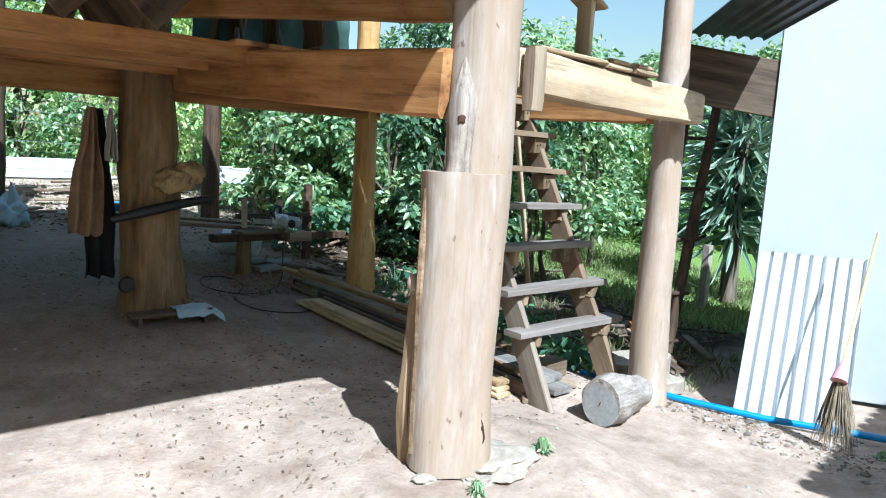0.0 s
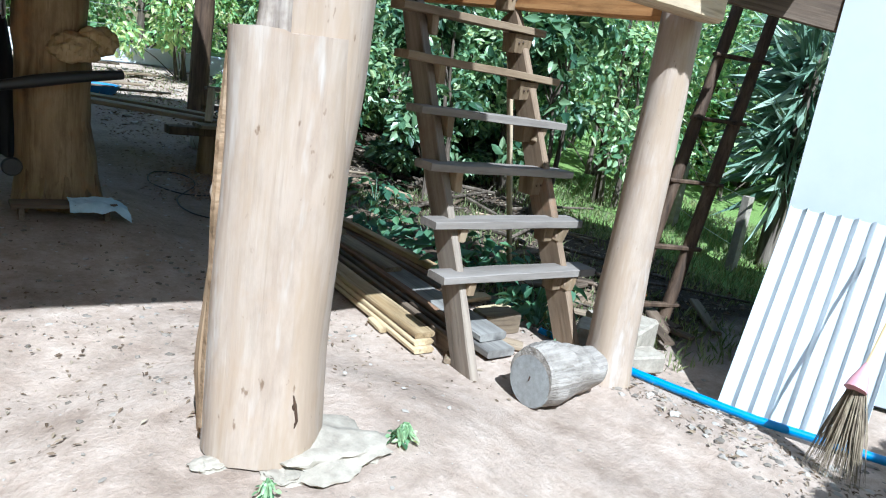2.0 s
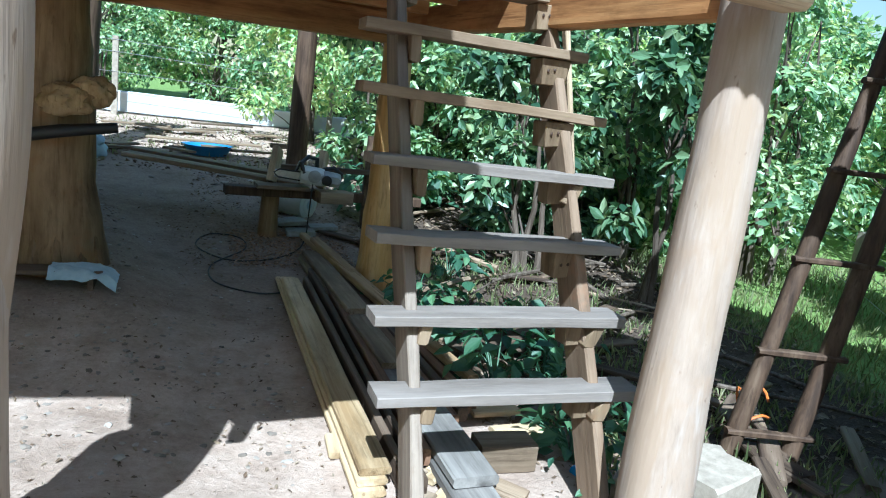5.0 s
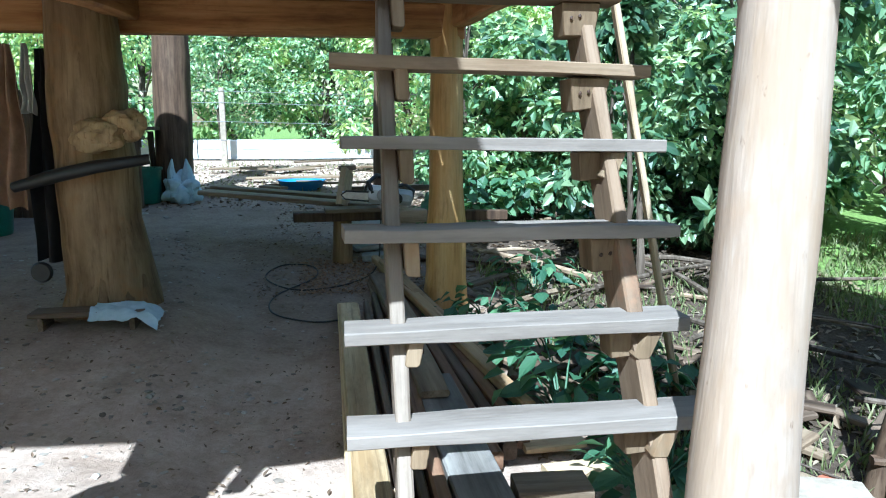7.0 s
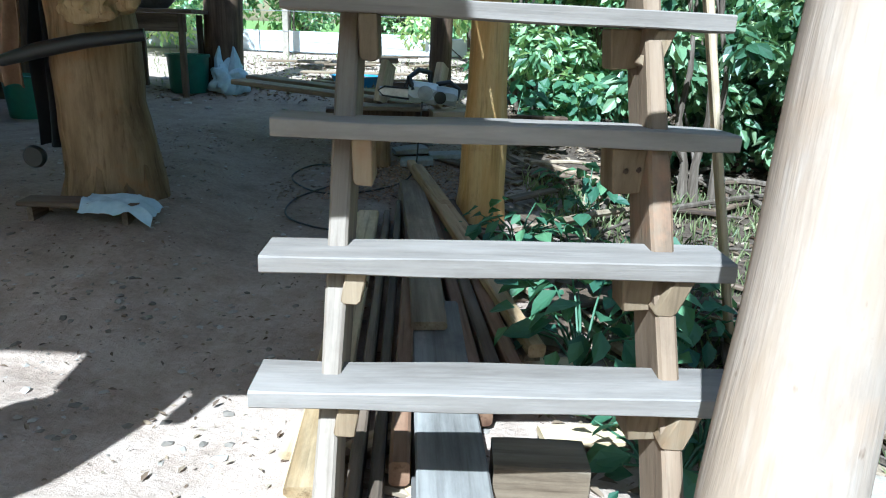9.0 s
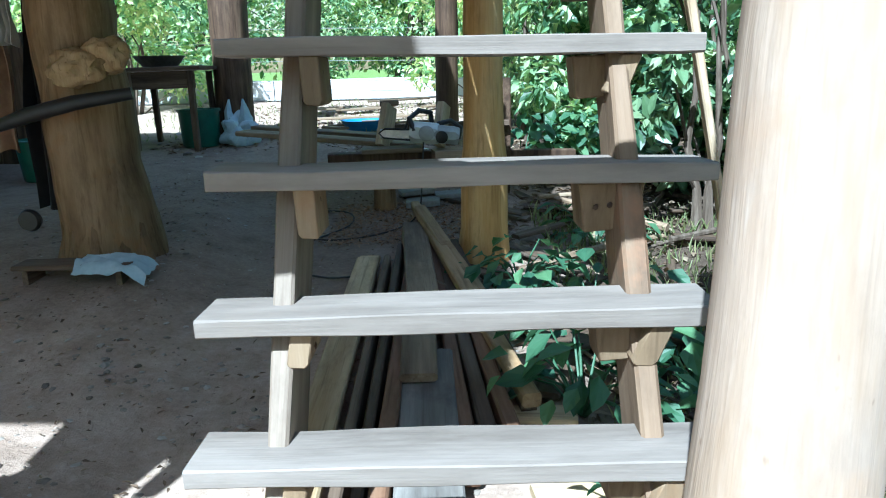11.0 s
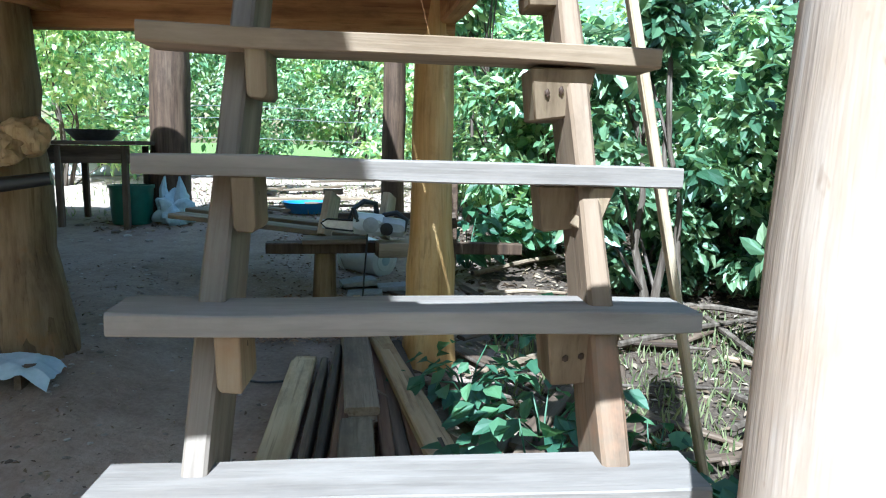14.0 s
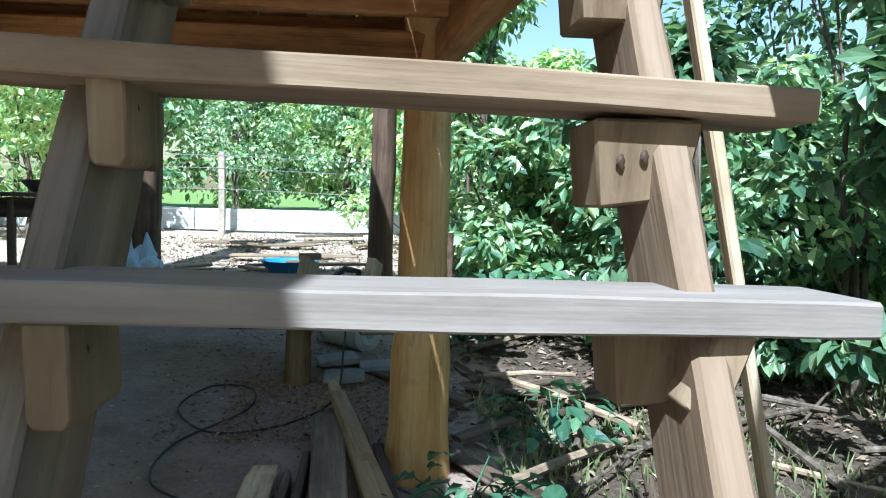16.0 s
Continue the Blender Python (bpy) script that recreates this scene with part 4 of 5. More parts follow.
def bristles():
    rng = random.Random(5)
    bm = bmesh.new()
    for i in range(240):
        a = rng.uniform(0, 2 * math.pi)
        k = rng.random() ** 0.5
        r0, r1 = 0.035 * k, 0.15 * k
        p = n0 + Vector((math.cos(a) * r0, math.sin(a) * r0, -0.05))
        q = Vector((0.78, -1.56, -0.09)) + Vector((math.cos(a) * r1 * 0.8, math.sin(a) * r1, rng.uniform(0, 0.05)))
        m1 = p.lerp(q, 0.5) + Vector((rng.uniform(-.01, .01), rng.uniform(-.01, .01), 0.01))
        w = Vector((rng.uniform(-1, 1), rng.uniform(-1, 1), 0)).normalized() * 0.003
        vs = [bm.verts.new(x) for x in (p - w, p + w, m1 + w, m1 - w, q)]
        bm.faces.new(vs[:4])
        bm.faces.new((vs[3], vs[2], vs[4]))
    part("bristles", bm, M["straw"], broom, smooth=False)


bristles()
pp = thing("water_pipe", (0.8, -0.6, -0.1), "bright blue plastic water pipe on the ground", "pipe")
part("pipe", tube_bm([(0.50, 0.15, -0.01), (0.66, -0.35, -0.035), (0.80, -0.62, -0.06), (1.0, -1.05, -0.08), (1.3, -1.6, -0.08), (1.8, -2.6, -0.09)], [.024] * 6, 12), M["pipe"], pp)
part("coupling", tube_bm([(0.66, -0.35, -0.035), (0.70, -0.43, -0.042)], [.031, .031], 12), M["pipe"], pp)

# bamboo ladder against the eave next door; its dark colour stands in for shade
lad = thing("ladder", (1.6, 0.3, -0.1), "wooden pole ladder leaning on the eave, shade put into its dark colour", "ladder")
La, Lb = Vector((1.52, 0.34, -0.12)), Vector((2.20, 0.44, 2.55))
off = Vector((0.30, -0.10, 0.0))
for o in (Vector(), off):
    part("rail", tube_bm([La + o + (Lb - La) * k for k in (0, .25, .5, .75, 1)], [.050, .048, .046, .044, .040], 10, 0.15, 3), M["dark_post"], lad)
for k in (0.06, 0.22, 0.40, 0.57, 0.74, 0.90):
    c = La + (Lb - La) * k
    board("rung", c - off * 0.25 + Vector((0, -.03, 0)), c + off * 1.2 + Vector((0, -.03, 0)), 0.05, 0.03, M["dark_post"], lad)


def block(name, at, size, mat, label, turn=0, category="block", group="", rough=0.008):
    bm = board_bm(size[0], size[1], size[2], int(at[0] * 31 + at[1] * 17) % 97, wob=rough, segs=5, bevel=0.012, centred=True)
    o = part(name, bm, mat, None, m=pose(at[0], at[1], at[2] + size[2] / 2, 0, 0, turn))
    return tagged(o, label, category, group)


block("concrete_block", (1.04, -0.10, -0.13), (0.34, 0.24, 0.24), M["concrete"], "rough pale concrete block behind the pillar", 20, rough=.02)
block("concrete_block", (0.86, -0.30, -0.11), (0.32, 0.18, 0.12), M["concrete"], "rough pale concrete block behind the pillar", -12, rough=.02)
block("concrete_block", (0.62, -0.18, -0.06), (0.2, 0.2, 0.20), M["concrete"], "rough pale concrete block behind the pillar", 35, rough=.02)
for k, (x, y, r) in enumerate(((-1.47, -.93, .19), (-1.62, -1.0, .06), (-1.83, -.86, .05))):
    o = part("concrete_footing", lump_bm(r, (1.2, .85, .30), .42, k + 3, 4), M["concrete"], None, m=Matrix.Translation((x, y, ground_z(x, y) + .01)))
    tagged(o, "lump of broken pale concrete at the pillar foot", "footing", "footing lumps")
block("brick", (1.3, 0.35, -0.12), (0.2, 0.1, 0.07), M["brick"], "red brick in the rubbish heap", 30)
block("concrete_block", (1.15, 0.15, -0.12), (0.30, 0.2, 0.17), M["concrete"], "rough pale concrete block in the rubbish heap", -20, rough=.02)
rr = random.Random(12)
for k in range(26):
    x, y = rr.uniform(0.9, 2.2), rr.uniform(-0.3, 1.1)
    a = rr.uniform(0, math.pi)
    ln = rr.uniform(0.2, 0.7)
    z = ground_z(x, y) + 0.03 + 0.05 * rr.random()
    lay_board("scrap_wood", (x, y, z), (x + ln * math.cos(a), y + ln * math.sin(a), z + rr.uniform(-.01, .05)), rr.uniform(.04, .11), .03, M["old"] if k % 4 else M["plank"], "dark scrap wood in the rubbish heap", category="scrap wood", group="rubbish heap")
ob = thing("orange_rope", (1.9, 0.6, 0.1), "loop of orange plastic rope on the heap", "rope")
part("loop", tube_bm([(1.9 + .11 * math.cos(a), 0.6 + .08 * math.sin(a), 0.06 + .07 * math.sin(a) + .03 * math.sin(3 * a)) for a in [i * math.pi / 10 for i in range(19)]], [.008] * 19, 6), M["orange"], ob)

# ---------------------------------------------------------------- bench with the saw
bench = thing("work_bench", (-0.3, 4.0, 0.05), "rough plank bench on log legs", "bench")
part("leg", tube_bm([Vector((0, 0, -0.20)), Vector((0, 0, .16)), Vector((0, 0, .385))], [.10, .085, .075], 14, .2, 3), M["pillar"], bench, m=Matrix.Translation((-0.52, 3.98, ground_z(-.52, 3.98))))
part("leg", board_bm(.95, .085, .075, 5), M["dark_post"], bench, m=along((0.42, 4.33, ground_z(.42, 4.33) - .05), (0.43, 4.33, .98)))
board("crosspiece", (-0.92, 3.86, 0.60), (-0.10, 3.94, 0.60), 0.16, 0.075, M["dark_post"], bench)
board("top", (-0.66, 3.84, 0.655), (-0.22, 3.88, 0.655), 0.24, 0.035, M["plank"], bench)
board("top", (-0.14, 3.80, 0.60), (0.16, 3.86, 0.60), 0.2, 0.10, M["plank"], bench)
board("crosspiece", (-0.10, 4.30, 0.55), (1.0, 4.42, 0.52), 0.10, 0.09, M["dark_post"], bench)
board("rail", (-0.55, 4.12, 0.80), (0.45, 4.25, 0.80), 0.05, 0.05, M["old"], bench)
board("top", (-1.75, 4.55, 0.76), (-0.25, 4.05, 0.66), 0.20, 0.04, M["plank"], bench)
board("top", (-1.70, 4.8, 0.78), (-0.15, 4.30, 0.68), 0.18, 0.04, M["plank"], bench)
for (x, w) in ((-.50, .17), (-.08, .14)):
    board("prop", (x - .02, 3.98, .66), (x + .03, 4.10, .96), w, 0.06, M["beam_pale"], bench, roll=90)
board("prop_cap", (-.54, 4.08, .985), (-.40, 4.10, .985), .06, .04, M["old"], bench)
saw = thing("chainsaw", (-0.27, 3.85, 0.68), "grey and white chainsaw on the bench", "chainsaw")
SX, SY, SZ = -0.20, 3.84, 0.775
part("body", board_bm(.22, .15, .15, 3, bevel=.035, centred=True), M["white_plastic"], saw, m=pose(SX, SY, SZ, 0, 6, 4))
part("motor_housing", board_bm(.19, .14, .13, 7, bevel=.035, centred=True), M["grey_plastic"], saw, m=pose(SX + .16, SY, SZ - .02, 0, 8, 4))
part("bar", board_bm(.24, .012, .065, 3, bevel=.02), M["steel"], saw, m=pose(SX - .08, SY - .06, SZ - .01, 0, -4, 180))
part("chain", tube_bm([(SX - .10, SY - .065, SZ + .03), (SX - .28, SY - .065, SZ + .04), (SX - .325, SY - .065, SZ + .01), (SX - .29, SY - .065, SZ - .025), (SX - .10, SY - .065, SZ - .045)], [.007] * 5, 6), M["black"], saw)
part("cover", lathe_bm(((.05, 0), (.056, .015), (.03, .026))), M["grey_plastic"], saw, m=pose(SX + .02, SY - .075, SZ, 90, 0, 0))
part("starter_wheel", lathe_bm(((.04, 0), (.045, .012), (.02, .02))), M["black"], saw, m=pose(SX + .13, SY - .065, SZ - .03, 90, 0, 0))
part("front_handle", tube_bm([(SX - .07, SY - .07, SZ + .02), (SX - .10, SY - .06, SZ + .11), (SX - .03, SY, SZ + .16), (SX + .05, SY + .05, SZ + .14), (SX + .06, SY + .07, SZ + .02)], [.02] * 5, 8), M["black"], saw)
part("guard", board_bm(.11, .07, .016, 3), M["black"], saw, m=along((SX - .14, SY - .02, SZ + .02), (SX - .09, SY - .02, SZ + .15)))
part("rear_handle", tube_bm([(SX + .10, SY, SZ + .06), (SX + .20, SY, SZ + .08), (SX + .27, SY, SZ + .03), (SX + .25, SY, SZ - .05)], [.018] * 4, 8), M["black"], saw)
cab = thing("power_cable", (-0.3, 3.8, 0.0), "black cable curling over the ground", "cable")
ctrl = [(-.20, 3.70, .72), (-.22, 3.66, .45), (-.24, 3.62, .26)] + [on_ground(x, y, .012) for x, y in ((-.33, 3.5), (-.6, 3.22), (-.9, 3.2), (-1.12, 3.5), (-1.02, 3.85), (-.78, 3.82), (-.74, 3.5), (-1.0, 3.05), (-.98, 2.62), (-.70, 2.42), (-.45, 2.5))]
pts = []
for q0, q1, q2, q3 in zip([ctrl[0]] + ctrl, ctrl, ctrl[1:], ctrl[2:] + [ctrl[-1]]):
    for m_ in range(6):
        u_ = m_ / 6
        pts.append(tuple(0.5 * (2 * b1 + (c1 - a1) * u_ + (2 * a1 - 5 * b1 + 4 * c1 - d1) * u_ * u_ + (3 * b1 - a1 - 3 * c1 + d1) * u_ ** 3) for a1, b1, c1, d1 in zip(q0, q1, q2, q3)))
part("cable", tube_bm(pts, [.006] * len(pts), 6), M["black"], cab)
for k, (x, y, a) in enumerate(((-.22, 4.0, 20), (.0, 4.15, -25), (-.30, 4.25, 60))):
    tagged(board("stone_slab", on_ground(x - .14, y, .025), on_ground(x + .12, y + .03 * k, .03), .2, .045, M["log_end"], None, "", 0.0, k, wob=.02), "flat grey stone slab under the bench", "slab", "stone slabs")
bk = thing("bucket", (-0.3, 4.9, 0.1), "dusty pale plastic bucket lying on its side", "bucket")
bm_ = pose(-0.09, 4.56, 0.40, -86, 0, 46) @ Matrix.Scale(1.05, 4)
part("pail", lathe_bm(((.125, 0), (.135, .006), (.158, .34), (.168, .34), (.168, .375), (.16, .38), (.145, .37), (.12, .03)), 32), M["pale_bucket"], bk, m=bm_)
part("base_ring", lathe_bm(((.085, -.006), (.09, 0.0), (.07, .002)), 28), M["pale_bucket"], bk, m=bm_)
part("base_boss", lathe_bm(((.035, -.010), (.05, -0.002), (.03, .002)), 24), M["tarp"], bk, m=bm_)
part("bail", tube_bm([bm_ @ Vector(p) for p in ((.165, 0, .35), (.14, .12, .30), (0, .17, .26), (-.14, .12, .30), (-.165, 0, .35))], [.004] * 5, 6), M["steel"], bk)
# ---------------------------------------------------------------- things round the tawny pillar and the far side
sl = thing("low_stool", (-1.95, 2.25, 0), "low rough wooden stool at the pillar foot", "stool")
board("seat", (-2.22, 2.10, .30), (-1.62, 2.12, .30), .16, .025, M["old"], sl)
for x in (-2.16, -1.68):
    board("leg", (x, 2.03, 0.22), (x, 2.18, 0.22), .03, .13, M["old"], sl)
cl = thing("plastic_cloth", (-1.85, 2.25, 0.1), "crumpled pale blue cloth on the stool", "cloth")
grid_mesh("cloth", 14, 10, lambda i, j: Vector((-1.90 + .36 * i, 1.99 + .2 * j, 0.327 + .03 * noise.noise(Vector((i * 5, j * 4, 2))) - .09 * max(0, i - .75) * 3 - .05 * max(0, .25 - j) * 4)), M["tarp"], cl, thick=.003)


def hung_cloth(at, w, h, mat, label, seed, dx=0.0):
    t = thing("hanging_cloth", at, label, "cloth", "hanging clothes")

    def fn(i, j):
        f = 0.045 * math.sin(i * 15 + seed + 1.5 * j) * (0.25 + .8 * j) + .05 * noise.noise(Vector((i * 4, j * 3, seed)))
        ww = w * (0.22 + 0.75 * min(1.0, 1.6 * j) + .12 * noise.noise(Vector((j * 5, seed, 0))))
        return Vector((at[0] + (i - .5) * ww + dx * j, at[1] + f, at[2] - h * j * (1 + .09 * noise.noise(Vector((i * 3.1, seed, 2)))))) 
    grid_mesh("cloth", 40, 20, fn, mat, t, thick=.004)


hung_cloth((-2.37, 2.45, 1.78), .22, .92, M["brown_cloth"], "faded brown shirt hanging from a beam", 1, -.05)
hung_cloth((-2.27, 2.66, 1.78), .24, 1.28, M["black_cloth"], "long black cloth hanging from a beam", 4)
hung_cloth((-2.25, 2.40, 1.78), .07, .38, M["grey_cloth"], "pale cloth hanging from a beam", 7)
tub = thing("plastic_tub", (-2.81, 6.5, .45), "dark green plastic tub on the ground", "tub")
part("tub", lathe_bm(((.19, 0), (.2, .02), (.22, .38), (.235, .38), (.235, .41), (.2, .41), (.17, .06))), M["green_plastic"], tub, m=pose(-2.81, 6.5, ground_z(-2.81, 6.5) - .01))
bag = thing("plastic_bag", (-2.36, 6.5, .48), "full white and blue plastic bag by the post", "bag")
BZ = ground_z(-2.36, 6.5)
part("bag", lump_bm(.185, (1.05, .8, 1.0), .5, 14, 4), M["tarp"], bag, m=Matrix.Translation((-2.36, 6.5, BZ + .15)))
for dx in (-.11, .06):
    part("bag_ear", tube_bm([(-2.36 + dx, 6.5, BZ + .20), (-2.36 + dx * 1.15, 6.49, BZ + .37), (-2.36 + dx * .9, 6.5, BZ + .50)], [.08, .05, .008], 9, .6, 3), M["tarp"], bag)
tb = thing("wash_table", (-3.6, 6.4, .3), "dark wooden washing table", "table")
board("top", (-5.2, 6.5, 1.31), (-2.62, 6.5, 1.33), .7, .04, M["old"], tb)
for x in (-5.0, -4.2, -3.4, -2.75):
    for y in (6.2, 6.8):
        board("leg", (x, y, ground_z(x, y) - .02), (x, y, 1.30), .06, .06, M["old"], tb)
board("apron", (-5.1, 6.2, 1.19), (-2.7, 6.2, 1.21), .03, .18, M["old"], tb)
bs = thing("wash_basin", (-3.1, 6.45, 1.26), "grey steel washing basin on the table", "basin")
part("basin", lathe_bm(((.15, 0), (.18, .01), (.27, .11), (.29, .115), (.26, .11), (.16, .02))), M["steel"], bs, m=pose(-3.15, 6.45, 1.345))
bs = thing("wash_basin", (-3.9, 6.5, 1.26), "blue plastic washing basin on the table", "basin")
part("basin", lathe_bm(((.15, 0), (.18, .01), (.25, .13), (.27, .135), (.24, .13), (.16, .02))), M["blue_plastic"], bs, m=pose(-3.9, 6.5, 1.345))
br = thing("water_barrel", (-4.85, 4.9, .2), "blue plastic water barrel", "barrel")
part("barrel", lathe_bm(((.27, 0), (.29, .03), (.30, .3), (.29, .32), (.30, .34), (.30, .6), (.29, .62), (.3, .64), (.29, .9), (.24, .95), (.1, .96))), M["blue_plastic"], br, m=pose(-4.85, 4.9, ground_z(-4.85, 4.9) - .01))
bn = thing("waste_bin", (-3.9, 5.3, .2), "small green plastic bin on the earth", "bin")
part("bin", lathe_bm(((.16, 0), (.17, .02), (.2, .36), (.22, .37), (.2, .38), (.17, .05))), M["green_plastic"], bn, m=pose(-3.75, 5.0, ground_z(-3.75, 5.0) - .01))
ptn = thing("partition", (-4.2, 5.6, .2), "dark board partition under the house", "partition", kind="structure")
for i in range(14):
    x = -6.1 + i * .2
    board("partition_board", (x, 5.75, ground_z(x, 5.75) - .03), (x, 5.75, 1.70), .197, .03, M["old"], ptn, seed=i, segs=3)
back = thing("shed_wall", (-6, 4, 1), "dark board wall closing the far side under the house", "wall", kind="structure")
for i in range(26):
    y = 1.0 + i * .21
    board("wall_board", (-6.2, y, ground_z(-6.2, y) - .03), (-6.2, y, 2.1), .20, .03, M["old"], back, seed=i, roll=90, segs=3)

tp = thing("blue_basin", (-1.0, 7.2, .4), "shallow blue plastic basin on the ground", "basin")
part("basin", lathe_bm(((.2, 0), (.24, .01), (.31, .13), (.33, .135), (.3, .13), (.2, .02))), M["blue_plastic"], tp, m=pose(-1.05, 7.3, ground_z(-1.05, 7.3) - .01))
# clutter on the upper floor, dark against the sky
cr = random.Random(3)
for k in range(9):
    y = -0.2 + k * .33
    h = cr.uniform(.2, .6)
    o = board("stored_board", (-2.6 + cr.uniform(-.3, .3), y, 2.22), (-2.5 + cr.uniform(-.3, .3), y + cr.uniform(-.3, .3), 2.22 + h), cr.uniform(.08, .28), .03, M["old"], None, "", roll=90)
    tagged(o, "dark board stored on the upper floor", "board", "stored boards")
cv = thing("stored_tarp", (-0.9, 2.7, 2.25), "dark green tarpaulin hanging over goods on the upper floor", "tarpaulin")
grid_mesh("tarp", 30, 12, lambda i, j: Vector((-1.55 + 1.5 * i, 2.72 + .05 * math.sin(i * 21) + .06 * noise.noise(Vector((i * 6, j * 3, 1))), 2.205 + (.62 + .1 * noise.noise(Vector((i * 4, 7, 0)))) * j)), M["dark_tarp"], cv, thick=.004)
for k in range(8):
    y = 0.95 + k * .24
    x = -1.45 + cr.uniform(-.1, .25)
    o = board("stored_board", (x, y, 2.205), (x + cr.uniform(-.08, .08), y + cr.uniform(-.1, .1), 2.205 + cr.uniform(.12, .42)), cr.uniform(.12, .24), .03, M["old"], None, "", roll=90)
    tagged(o, "dark board stored on the upper floor", "board", "stored boards")
sh = thing("spirit_shelf", (-1.0, -.7, 2.07), "small pale wooden shelf box on the front beam", "shelf")
board("base", (-1.25, -.72, 2.085), (-.72, -.69, 2.085), .22, .025, M["beam_pale"], sh)
board("upright", (-.80, -.70, 2.10), (-.80, -.70, 2.42), .10, .03, M["beam_pale"], sh, roll=90)
board("cap", (-.98, -.72, 2.45), (-.72, -.69, 2.36), .16, .02, M["beam_pale"], sh)
for x0, x1, up in ((-0.695, -0.475, 0.0), (-0.452, -0.235, 0.0), (-0.66, -0.49, 0.026), (-0.44, -0.29, 0.026)):
    lay_board("offcut", (x0, -.715, 2.078 + up), (x1, -.70, 2.078 + up), .15, .024, M["beam_pale"], "pale board offcut lying on the front beam", category="offcut", group="offcuts on the beam")
bp = thing("beam_joint", (-1.3, -.86, 1.9), "grey bolted timber block at the beam joint", "timber block")
part("block", board_bm(.27, .07, .08, 4, bevel=.008), M["plank"], bp, m=along((-1.37, -.91, 1.79), (-1.37, -.91, 2.06)))

# ---------------------------------------------------------------- litter, sticks and ground plants
def scatter_litter(name, n, box, size, mat, label, seed, lift=0.012):
    rng = np.random.default_rng(seed)
    x = rng.uniform(box[0], box[1], n)
    y = rng.uniform(box[2], box[3], n)
    z = np.array([ground_z(a, b) + lift for a, b in zip(x, y)])
    nn = rng.normal(0, .35, (n, 3)) + np.array((0, 0, 1))
    uu = rng.normal(0, 1, (n, 3)) * np.array((1, 1, .15))
    me = leaves_mesh(name, np.stack((x, y, z), 1), size * rng.uniform(.4, 1.4, n), nn, uu, mat, .4, .2, .1)
    o = part(name, me, mat)
    return tagged(o, label, "litter", kind="stuff")


scatter_litter("leaf_litter", 5200, (.25, 3.6, .2, 6.5), .065, M["litter"], "dry leaves and chips over the soil", 1)
scatter_litter("wood_chips", 2600, (-2.8, .5, -.6, 4.8), .026, M["litter"], "scattered pale wood chips on the earth", 2, .006)
scatter_litter("wood_chips", 1600, (-1.2, .4, 3.0, 6.2), .035, M["litter"], "wood chips and shavings round the bench", 3)
scatter_litter("wood_chips", 450, (.3, 1.0, -1.9, -.2), .03, M["litter"], "pale rubble and chips by the pillar", 4)
scatter_litter("sawdust", 2600, (-.85, .12, 3.05, 4.05), .026, M["sawdust"], "reddish sawdust and shavings round the bench leg", 15)
scatter_litter("leaf_litter", 2600, (-3.2, 1.0, 6.0, 9.8), .06, M["litter"], "dry leaves and scrap behind the house", 5)
def pebbles(n, box, lo, hi, mat, label, seed):
    rng = np.random.default_rng(seed)
    base = np.array([(1, 0, 0), (0, 1, 0), (-1, 0, 0), (0, -1, 0), (.6, .6, .55), (-.6, .6, .5), (-.6, -.6, .55), (.6, -.6, .5), (0, 0, .8)], float)
    fc = [(0, 1, 4), (1, 2, 5), (2, 3, 6), (3, 0, 7), (0, 4, 7), (1, 5, 4), (2, 6, 5), (3, 7, 6), (4, 5, 8), (5, 6, 8), (6, 7, 8), (7, 4, 8)]
    verts, faces = [], []
    for k in range(n):
        x, y = rng.uniform(box[0], box[1]), rng.uniform(box[2], box[3])
        r = lo + (hi - lo) * rng.random() ** 3
        a = rng.uniform(0, 6.3)
        q = base * rng.uniform(.7, 1.25, base.shape) * np.array((r * rng.uniform(.8, 1.6), r, r * rng.uniform(.5, .9)))
        z = ground_z(x, y) - .002
        o = len(verts)
        verts += [(x + p[0] * math.cos(a) - p[1] * math.sin(a), y + p[0] * math.sin(a) + p[1] * math.cos(a), z + p[2]) for p in q]
        faces += [tuple(o + i for i in f) for f in fc]
    me = bpy.data.meshes.new("pebbles")
    me.from_pydata(verts, [], faces)
    me.materials.append(mat)
    tagged(part("pebbles", me, mat), label, "pebbles", kind="stuff")


